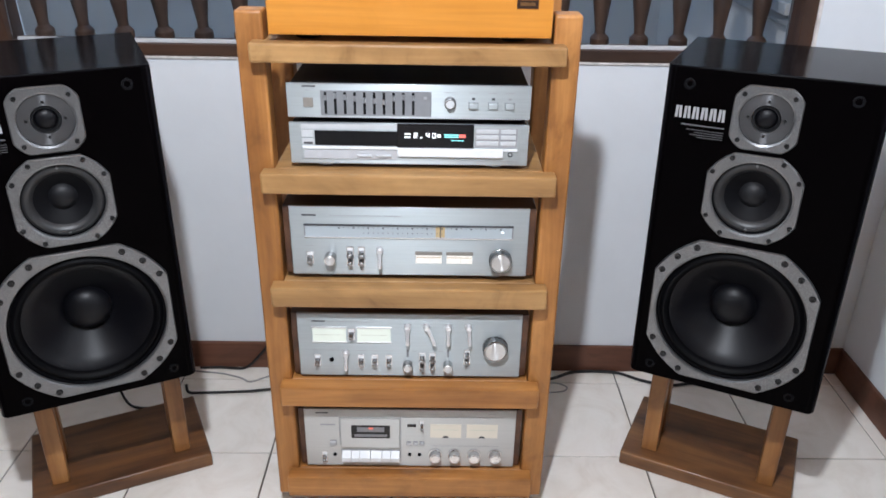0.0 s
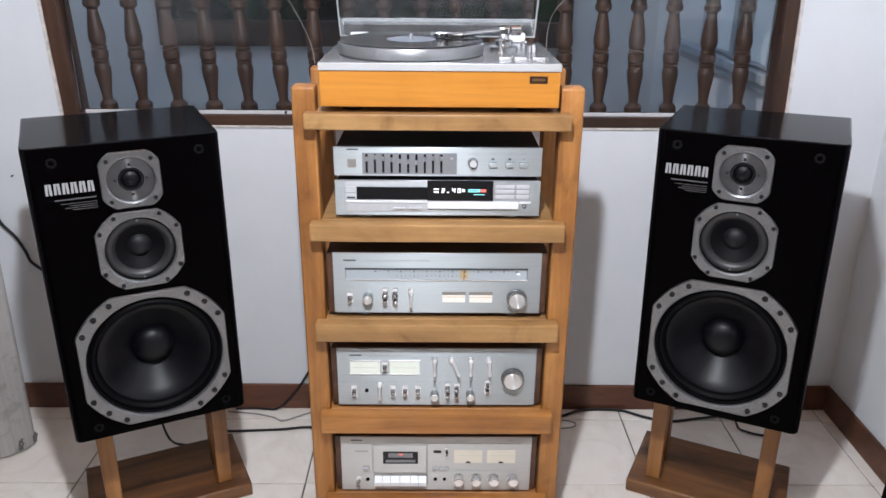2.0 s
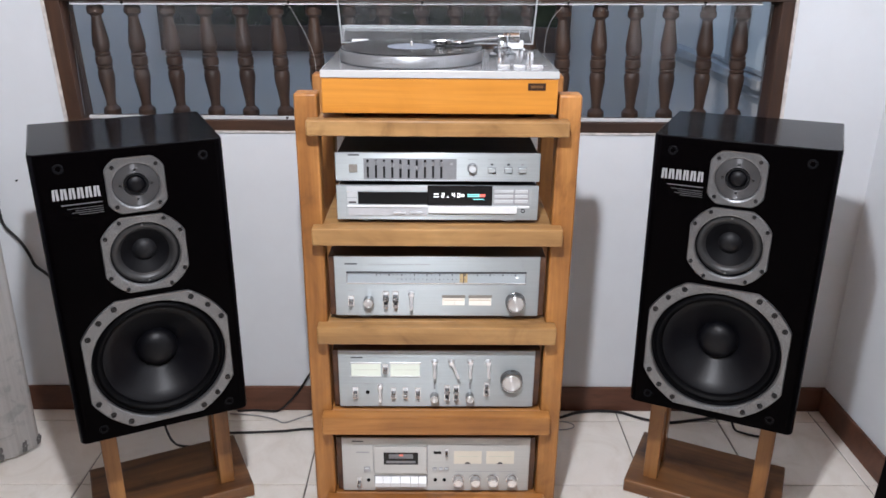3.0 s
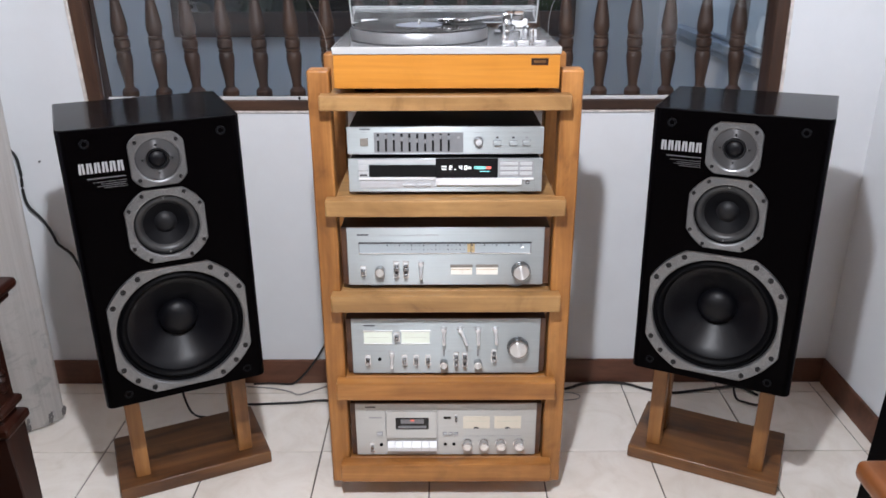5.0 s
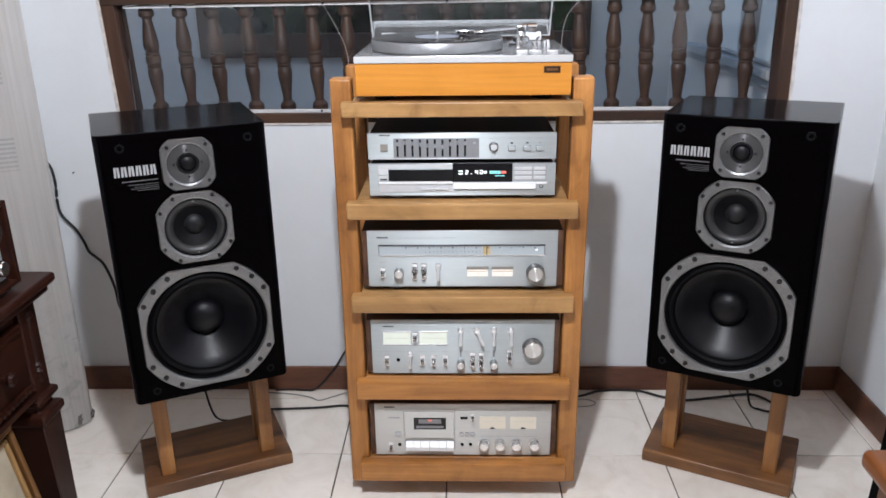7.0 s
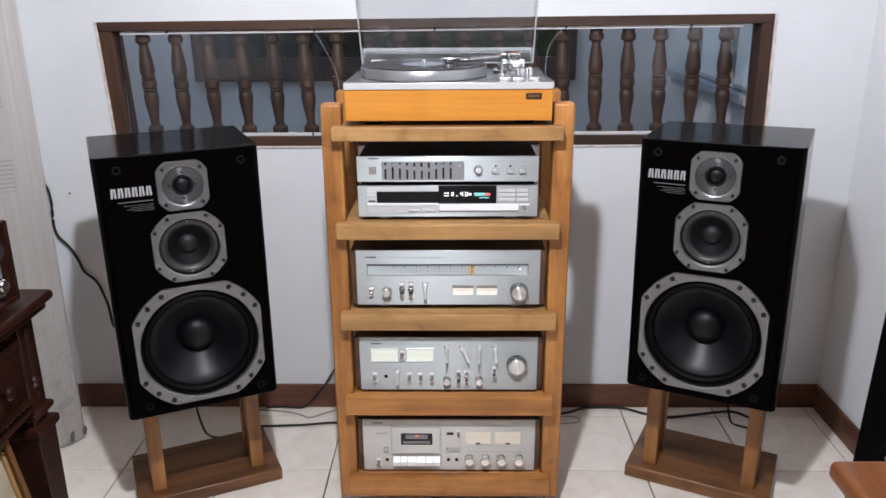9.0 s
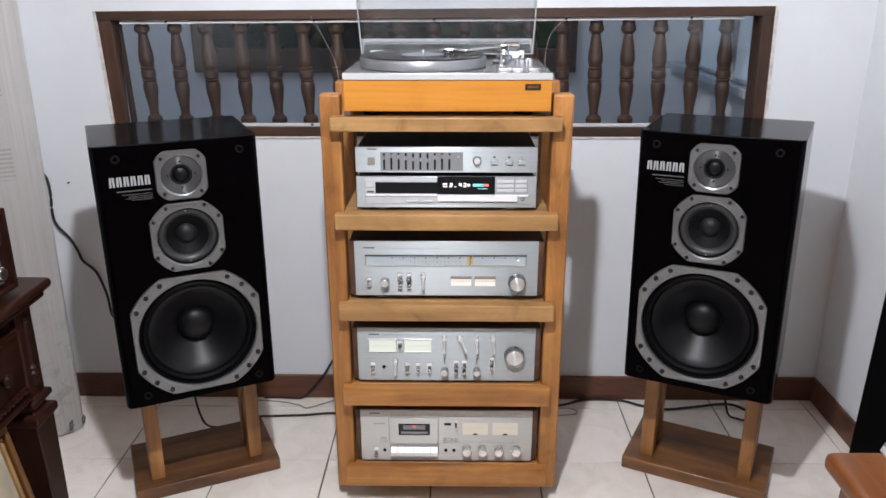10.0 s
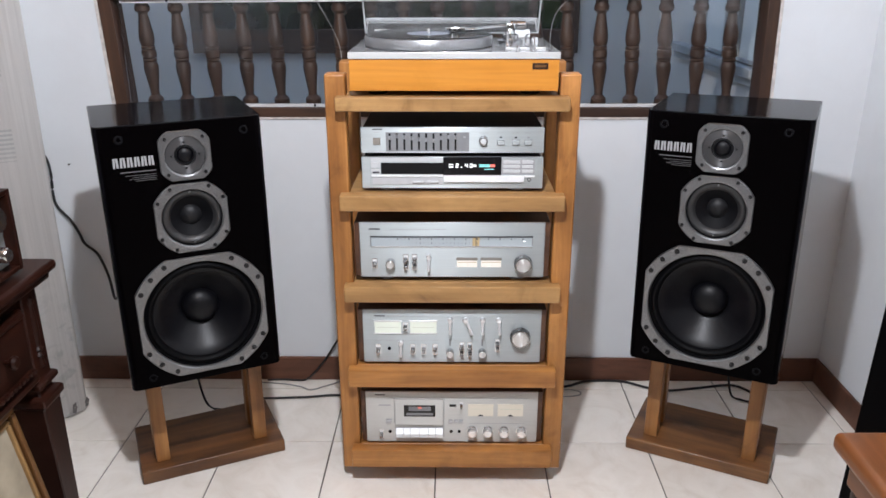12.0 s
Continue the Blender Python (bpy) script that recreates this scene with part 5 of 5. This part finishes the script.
    part("dust_cap", lathe(sized([(0.0245, 0.0246), (0.0215, 0.0205), (0.0165, 0.0165), (0.010, 0.0138), (0.004, 0.0126), (0, 0.0124)], 0.962), "y", (0, 0, ZM), 40), M["mid_dome"], d)
    for a in (90, 270):
        part("bolt", lathe([(0, 0.0), (0.0020, 0.0), (0.0024, 0.001), (0.0024, 0.005)], "y", (0, 0, ZM + 0.0592 * math.sin(radians(a))), 10), M["driver_frame"], d)
    # tweeter
    d = driver("tweeter", ZT, 0.0545, 0.0550, 0.0215, 0.0428, 0.006, [45 + q * 90 for q in range(4)], 0.0041, 0.0556, "tweeter in a silver cut-corner frame")
    part("face_plate", lathe(sized([(0.0445, 0.000), (0.0432, -0.0014), (0.0420, -0.0014), (0.032, -0.00135), (0.0240, -0.0013), (0.0230, 0.004), (0.0222, 0.007)], 0.972), "y", (0, 0, ZT), 56), M["tweeter_plate"], d, "dark spun metal ring")
    part("dome_ring", lathe(sized([(0.0228, 0.0055), (0.0222, 0.0008), (0.0195, 0.0005), (0.0178, 0.004), (0.0172, 0.007)], 0.972), "y", (0, 0, ZT), 40), M["black_plastic"], d)
    part("dome", lathe(sized([(0.0176 * math.cos(radians(11 * k)), 0.0065 - 0.0095 * math.sin(radians(11 * k))) for k in range(8)] + [(0, -0.003)], 0.972), "y", (0, 0, ZT), 32), M["dome"], d)
    for a in (0, 90, 180, 270):
        x, z = 0.029 * math.cos(radians(a)), ZT + 0.029 * math.sin(radians(a))
        part("bolt", lathe([(0, -0.0024), (0.0022, -0.0024), (0.0028, -0.0012), (0.0028, 0.003)], "y", (x, 0, z), 10), M["bolt"], d)
    # grille sockets and printed name
    for sx in (-0.130, 0.130):
        for sz in (0.9395, 0.3745):
            part("grille_socket", lathe([(0.0095, 0.0003), (0.0095, -0.0018), (0.0085, -0.0022), (0.0055, -0.0016), (0.005, 0.0002), (0, 0.0002)], "y", (sx, 0, sz), 20), M["mid_black"], sp)
    for k in range(12):
        x, lean = -0.1480 + 0.00715 * k, (0.0012, -0.0008)[k % 2]
        part("logo_bar", prism([(x, 0.8800), (x + 0.0044, 0.8800), (x + 0.0044 + lean, 0.9010), (x + lean, 0.9010)], -0.0005, 0.0003, 0), M["white_print"], sp, "white printed bar", smooth=False)
    for x0, x1, z, h in ((-0.135, -0.0635, 0.8690, 0.0021), (-0.126, -0.0635, 0.8610, 0.0009), (-0.112, -0.0635, 0.8565, 0.0009), (-0.119, -0.0635, 0.8525, 0.0009), (-0.107, -0.0635, 0.8485, 0.0009)):
        part("print", box(x0, x1, -0.0004, 0.0003, z - h / 2, z + h / 2), M["faint_print"], sp, smooth=False)
    return sp


def speaker_stand(m, label, top):
    st = thing("speaker_stand", m, label, "speaker stand", "pair of speaker stands")
    part("base", box(-0.188, 0.188, 0.125, 0.368, 0.0, 0.036, 0.004, 3), M["stand_base"], st, "reddish brown wooden base board")
    for sx in (-1, 1):
        for y0 in (0.160, 0.242):
            a, b = sorted((sx * 0.111, sx * 0.147))
            part("post", box(a, b, y0, y0 + 0.037, 0.0355, top, 0.003), M["stand_z"], st)
    return st


# the cabinets lean by a fraction of a degree on their stands
RP, LP = pose(0.602, -0.046, 0.004, -0.24, -0.68, -26.2), pose(-0.581, -0.067, -0.003, 0.47, -0.21, 25.4)
stand_label = "small teak stand with four square posts under a loudspeaker"
speaker_stand(pose(0.602, -0.046, 0, 0, 0, -26.2), stand_label, 0.3540)
speaker_stand(pose(-0.581, -0.067, 0, 0, 0, 25.4), stand_label, 0.3475)
loudspeaker(RP, "large black three-way loudspeaker with silver driver frames, by the side wall", 0.004)
loudspeaker(LP, "large black three-way loudspeaker with silver driver frames, by the curtain", -0.004)


# ---------------------------------------------------------------- side table with receiver
table = thing("side_table", pose(0, 0, 0), "dark mahogany side table with moulded drawer front and tapered legs", "table")
TX, TY0, TY1, TZ = -0.754, -1.25, -0.350, 0.757
bm = box(TX - 0.46, TX, TY0, TY1, TZ - 0.020, TZ, 0.008, 3)
box(TX - 0.45, TX - 0.012, TY0 + 0.012, TY1 - 0.012, TZ - 0.036, TZ - 0.0195, 0.005, 2, bm=bm)
part("tabletop", bm, M["mahogany_y"], table, "dark moulded table top")
part("apron", box(TX - 0.44, TX - 0.045, TY0 + 0.03, TY1 - 0.045, 0.540, TZ - 0.0355, 0.002), M["mahogany_y"], table)
for lx in (TX - 0.060, TX - 0.415):
    for ly in (TY1 - 0.060, TY0 + 0.06):
        lg = bmesh.new()
        prof = [(0.027, TZ - 0.036), (0.027, 0.535), (0.036, 0.533), (0.036, 0.520), (0.026, 0.516), (0.026, 0.505), (0.040, 0.500), (0.040, 0.484), (0.033, 0.478), (0.016, 0.0)]
        ox, oy = (1 if lx > TX - 0.2 else -1), (1 if ly > (TY0 + TY1) / 2 else -1)
        prof = [(r, z, 0.015 if z == 0.0 else 0.0) for r, z in prof]
        rings = [[lg.verts.new((lx + sx * r + ox * k, ly + sy * r + oy * k, z)) for sx, sy in ((-1, -1), (1, -1), (1, 1), (-1, 1))] for r, z, k in prof]
        for a, b in zip(rings, rings[1:]):
            for k in range(4):
                lg.faces.new((a[k], a[(k + 1) % 4], b[(k + 1) % 4], b[k]))
        lg.faces.new(rings[0][::-1]); lg.faces.new(rings[-1])
        bmesh.ops.recalc_face_normals(lg, faces=lg.faces)
        bmesh.ops.bevel(lg, geom=lg.edges[:], offset=0.0025, segments=1, profile=0.5, affect="EDGES")
        part("leg", lg, M["mahogany_z"], table)
    part("corner_spindle", lathe([(0, 0.70), (0.008, 0.70), (0.010, 0.690), (0.006, 0.682), (0.0085, 0.66), (0.0095, 0.63), (0.007, 0.600), (0.011, 0.594), (0.007, 0.588), (0.011, 0.582), (0.007, 0.576), (0.010, 0.56), (0, 0.55)], "z", (lx + (0.024 if lx > TX - 0.2 else -0.024), TY1 - 0.060, 0), 20), M["mahogany_z"], table)
for y0, y1 in ((-0.795, -0.445), (-1.15, -0.805)):
    dr = part("drawer", box(TX - 0.0455, TX - 0.028, y0, y1, 0.560, 0.695, 0.006, 2), M["mahogany_y"], table)
    for z0, z1 in ((0.566, 0.576), (0.680, 0.690)):
        part("moulding", box(TX - 0.034, TX - 0.020, y0 + 0.01, y1 - 0.01, z0, z1, 0.004, 2), M["mahogany_y"], dr)
    for n in range(24):
        yb = y0 + 0.016 + (y1 - y0 - 0.032) * n / 23
        part("bead", lathe([(0, -0.0055), (0.0045, -0.003), (0.0055, 0.0), (0.0045, 0.003), (0, 0.0055)], "z", (TX - 0.020, yb, 0.5725), 8), M["mahogany_y"], dr)
    part("handle", lathe([(0.004, 0.0), (0.004, 0.010), (0.011, 0.014), (0.013, 0.020), (0.009, 0.025), (0, 0.026)], "x", (TX - 0.029, y1 - 0.085, 0.628), 16), M["mahogany_y"], dr, "dark turned drawer knob")
part("moulding", box(TX - 0.046, TX - 0.024, TY0 + 0.09, TY1 - 0.088, 0.540, 0.556, 0.005, 2), M["mahogany_y"], table)

rec = thing("radio_receiver", pose(-0.797, -0.425, TZ + 0.001, 0, 0, 90), "silver-faced receiver in a wooden case on the side table", "receiver")
part("case", box(-0.42, 0.0, 0.0, 0.30, 0.008, 0.157, 0.003), M["mahogany_x"], rec, "dark wooden case")
part("front_plate", box(-0.408, -0.012, -0.003, 0.001, 0.018, 0.147, 0.002), M["aluminium"], rec, "brushed silver front panel")
for x0, x1, z0, z1 in ((-0.0115, 0.0, 0.008, 0.157), (-0.42, -0.4085, 0.008, 0.157), (-0.4084, -0.0116, 0.148, 0.157), (-0.4084, -0.0116, 0.008, 0.017)):
    part("case_edge", box(x0, x1, -0.022, -0.0005, z0, z1, 0.002), M["mahogany_x"], rec, "dark wooden case edge")
for kx, kz, r in ((-0.055, 0.115, 0.022), (-0.050, 0.050, 0.014), (-0.115, 0.050, 0.014), (-0.17, 0.050, 0.014), (-0.34, 0.09, 0.024)):
    part("knob", lathe([(0, -0.026), (r * 0.85, -0.026), (r, -0.023), (r, -0.010), (r * 1.08, -0.008), (r * 1.08, 0.0), (0, 0.0)], "y", (kx, -0.003, kz), 32), M["satin_chrome"], rec)
for fx in (-0.38, -0.04):
    for fy in (0.03, 0.27):
        part("foot", lathe([(0, 0), (0.014, 0), (0.014, 0.0085), (0, 0.0085)], "z", (fx, fy, 0), 16), M["rubber"], rec)


# picture frames leaning under the table
def leaning_frame(m, w, h, label, t=0.026):
    fr = thing("picture_frame", m, label, "picture frame", "framed pictures under the table")
    for o, i, y, mat, lab in ((0.0, 0.012, 0.0, "gilt", "dark gilt outer moulding"), (0.012, 0.018, 0.007, "mahogany_z", "dark groove"), (0.018, t, 0.003, "gilt_pale", "pale gilt inner moulding")):
        for x0, x1, z0, z1 in ((-w / 2 + o, w / 2 - o, o, i), (-w / 2 + o, w / 2 - o, h - i, h - o), (-w / 2 + o, -w / 2 + i, i, h - i), (w / 2 - i, w / 2 - o, i, h - i)):
            part("frame", box(x0, x1, y, 0.022, z0, z1, 0.003, 2), M[mat], fr, lab)
    part("canvas", box(-w / 2 + t, w / 2 - t, 0.010, 0.016, t, h - t), M["canvas"], fr, "faded pale picture", smooth=False)
    return fr


leaning_frame(pose(-0.708, -0.735, 0.004, -10, 0, 90), 0.46, 0.53, "gilt picture frame leaning under the side table")
leaning_frame(pose(-0.738, -0.750, 0.004, -8, 0, 90), 0.40, 0.47, "smaller gilt picture frame leaning behind another")

# ---------------------------------------------------------------- curtain
cur = bmesh.new()
uvl = cur.loops.layers.uv.new("UVMap")
NU, NV = 150, 70
grid = []
for j in range(NV + 1):
    tz = j / NV
    z = 0.012 + (2.20 - 0.012) * tz
    row = []
    for i in range(NU + 1):
        s = i / NU
        y = 0.345 - s * 1.30
        fold = 0.024 * math.sin(s * 62 + 0.7 * math.sin(5 * tz)) + 0.013 * math.sin(s * 118 + 0.9 + 1.1 * math.sin(3 * tz)) + 0.018 * math.sin(s * 27 + 1.3 + 1.2 * tz)
        sweep = 0.105 * math.exp(-s / 0.085) + 0.012 * (1 - tz) ** 2 * math.sin(s * 40)
        row.append(cur.verts.new((-1.222 + 0.80 * fold * (1 - math.exp(-s / 0.025)) + sweep + 0.020 * tz * math.exp(-s / 0.085), y, z)))
    grid.append(row)
for j in range(NV):
    for i in range(NU):
        fc = cur.faces.new((grid[j][i], grid[j][i + 1], grid[j + 1][i + 1], grid[j + 1][i]))
        for lp, (a, b) in zip(fc.loops, ((i, j), (i + 1, j), (i + 1, j + 1), (i, j + 1))):
            lp[uvl].uv = (a / NU * 1.6, b / NV * 2.2)
hem = [v.co.copy() for v in grid[0]]
curtain_ob = solid("curtain", cur, M["lace"], "sheer off-white lace curtain reaching the floor", "curtain")
for k in range(30):
    i = 2 + 4 * k
    v0 = hem[i]
    r = 0.011 + 0.006 * ((k * 7) % 5) / 5
    bm = bmesh.new()
    for q in range(5):
        a = 2 * math.pi * q / 5 + k
        c = Vector((0.0, r * 0.75 * math.cos(a), r * 0.75 * math.sin(a)))
        ring = [bm.verts.new(v0 + c + Vector((0.004 + 0.001 * math.sin(3 * b), r * 0.62 * math.cos(b), r * 0.62 * math.sin(b) + 0.020))) for b in (2 * math.pi * n / 8 for n in range(8))]
        mid = bm.verts.new(v0 + c + Vector((0.007, 0, 0.020)))
        for n in range(8):
            bm.faces.new((ring[n], ring[(n + 1) % 8], mid))
    part("hem_flower", bm, M["hem_flower"], curtain_ob, "grey embroidered hem flower")
rod = solid("curtain_rod", tube([(-1.18, 0.50, 2.21), (-1.18, -1.2, 2.21)], 0.012, 12), M["mahogany_y"], "dark wooden curtain rod along the wall", "curtain rod")

# ---------------------------------------------------------------- bench and leaning panel
bench = thing("bench", pose(0.905, -0.75, 0), "chestnut brown bench with rounded top and dark turned legs", "bench")
part("seat", box(-0.225, 0.225, -0.30, 0.222, 0.462, 0.500, 0.014, 4), M["bench_wood"], bench, "chestnut brown rounded bench top")
part("apron", box(-0.195, 0.205, -0.28, 0.200, 0.400, 0.4625, 0.003), M["bench_wood"], bench)
for lx in (-0.165, 0.165):
    for ly in (-0.25, 0.172):
        part("leg", lathe([(0, 0.0), (0.018, 0), (0.022, 0.02), (0.016, 0.06), (0.024, 0.16), (0.030, 0.24), (0.020, 0.28), (0.032, 0.31), (0.024, 0.34), (0.030, 0.36), (0.030, 0.402), (0, 0.402)], "z", (lx, ly, 0), 20), M["mahogany_z"], bench)

bk = thing("booklet_stack", pose(0.775, -0.560, 0.5005, 0, 0, -4), "small stack of grey printed booklets on the bench", "booklets")
for k in range(3):
    part("booklet", box(0.002 * k, 0.130 - 0.003 * k, -0.012 * (k % 2), 0.028, 0.006 * k, 0.006 * k + 0.0055, 0.0008), (M["booklet"], M["strip"], M["grey_plastic"])[k], bk)

cabinet = thing("tall_cabinet", pose(0.903, -0.20, 0.0, 0, 1.9, 0), "tall black cabinet beside the bench", "cabinet")
part("body", box(0.0, 0.235, -0.30, 0.0, 0.012, 1.05, 0.005, 2), M["leatherette"], cabinet)
part("plinth", box(0.010, 0.235, -0.29, -0.010, 0.0, 0.0125, 0.002), M["black_plastic"], cabinet)


# ---------------------------------------------------------------- cables
def cable(points, r, mat, label):
    return solid("cable", tube(points, r, 8), mat, label, "cable")


cable([(-1.222, 0.520, 0.765), (-1.204, 0.525, 0.738), (-1.199, 0.525, 0.690), (-1.203, 0.525, 0.631), (-1.196, 0.525, 0.590), (-1.163, 0.525, 0.548), (-1.143, 0.525, 0.505), (-1.132, 0.524, 0.474), (-1.099, 0.522, 0.444), (-1.083, 0.520, 0.410), (-1.065, 0.51, 0.36), (-1.02, 0.43, 0.33), (-0.95, 0.33, 0.40)], 0.0042, M["cable"], "thick black cable hanging on the wall behind the loudspeaker")
cable([(-0.25, 0.44, 0.30), (-0.33, 0.500, 0.20), (-0.371, 0.515, 0.140), (-0.405, 0.515, 0.085), (-0.440, 0.513, 0.040), (-0.475, 0.512, 0.008), (-0.51, 0.512, 0.006), (-0.545, 0.516, 0.006), (-0.60, 0.512, 0.006)], 0.0032, M["cable"], "black cable running down behind the rack")
cable([(-0.30, 0.40, 0.006), (-0.364, 0.418, 0.006), (-0.45, 0.406, 0.006), (-0.564, 0.398, 0.006), (-0.600, 0.400, 0.006), (-0.615, 0.43, 0.006)], 0.0036, M["cable"], "black cable lying on the floor tiles")
cable([(-0.30, 0.50, 0.05), (-0.36, 0.500, 0.010), (-0.41, 0.475, 0.004), (-0.45, 0.452, 0.004), (-0.48, 0.470, 0.004), (-0.54, 0.490, 0.004), (-0.62, 0.50, 0.004)], 0.0022, M["cable_clear"], "thin grey wire lying on the floor tiles")
cable([(-0.72, 0.28, 0.32), (-0.79, 0.40, 0.14), (-0.76, 0.37, 0.010), (-0.70, 0.33, 0.006), (-0.62, 0.35, 0.006)], 0.0034, M["cable"], "black cable drooping from the loudspeaker to the floor")
cable([(0.27, 0.45, 0.006), (0.372, 0.480, 0.006), (0.44, 0.512, 0.006), (0.55, 0.512, 0.006), (0.62, 0.475, 0.006), (0.69, 0.455, 0.006), (0.78, 0.470, 0.006), (0.90, 0.490, 0.006), (0.95, 0.44, 0.006)], 0.0040, M["cable"], "black cable lying along the skirting board")
cable([(0.30, 0.445, 0.004), (0.372, 0.462, 0.004), (0.408, 0.445, 0.004), (0.395, 0.425, 0.004), (0.34, 0.418, 0.004), (0.28, 0.43, 0.004)], 0.0016, M["cable_clear"], "thin grey wire loop on the floor tiles")
cable([(0.80, 0.30, 0.33), (0.84, 0.40, 0.17), (0.875, 0.43, 0.015), (0.90, 0.40, 0.006), (0.95, 0.38, 0.006)], 0.0034, M["cable"], "black cable drooping from the loudspeaker to the floor")
cable([(-0.385, 0.527, 1.20), (-0.34, 0.50, 1.13), (-0.305, 0.45, 1.06), (-0.295, 0.40, 0.95)], 0.0007, M["cable_clear"], "thin pale wire hanging behind the record player")
cable([(0.33, 0.527, 1.20), (0.285, 0.52, 1.15), (0.27, 0.50, 1.08), (0.275, 0.45, 0.98)], 0.0007, M["cable_clear"], "thin pale wire hanging behind the record player")

# ---------------------------------------------------------------- floor tiles
STEP, GAP, OX, OY_T = 0.2965, 0.0034, -0.043, 0.172
tile_cache = {}
for i in range(-5, 6):
    for j in range(-19, 4):
        x0, x1 = OX + i * STEP + GAP / 2, OX + (i + 1) * STEP - GAP / 2
        y0, y1 = OY_T + j * STEP + GAP / 2, OY_T + (j + 1) * STEP - GAP / 2
        x0, x1 = max(x0, LEFT_X), min(x1, RIGHT_X)
        y0, y1 = max(y0, BACK_Y), min(y1, WALL_Y)
        if x1 - x0 < 0.02 or y1 - y0 < 0.02:
            continue
        key = (round(x1 - x0, 4), round(y1 - y0, 4))
        if key not in tile_cache:
            tile_cache[key] = finish("tile", box(-key[0] / 2, key[0] / 2, -key[1] / 2, key[1] / 2, -0.008, 0.0, 0.0012, 1), M["tile"])
        t_ob = new("tile", tile_cache[key])
        t_ob.parent = floor_ob
        t_ob.location = ((x0 + x1) / 2, (y0 + y1) / 2, 0)
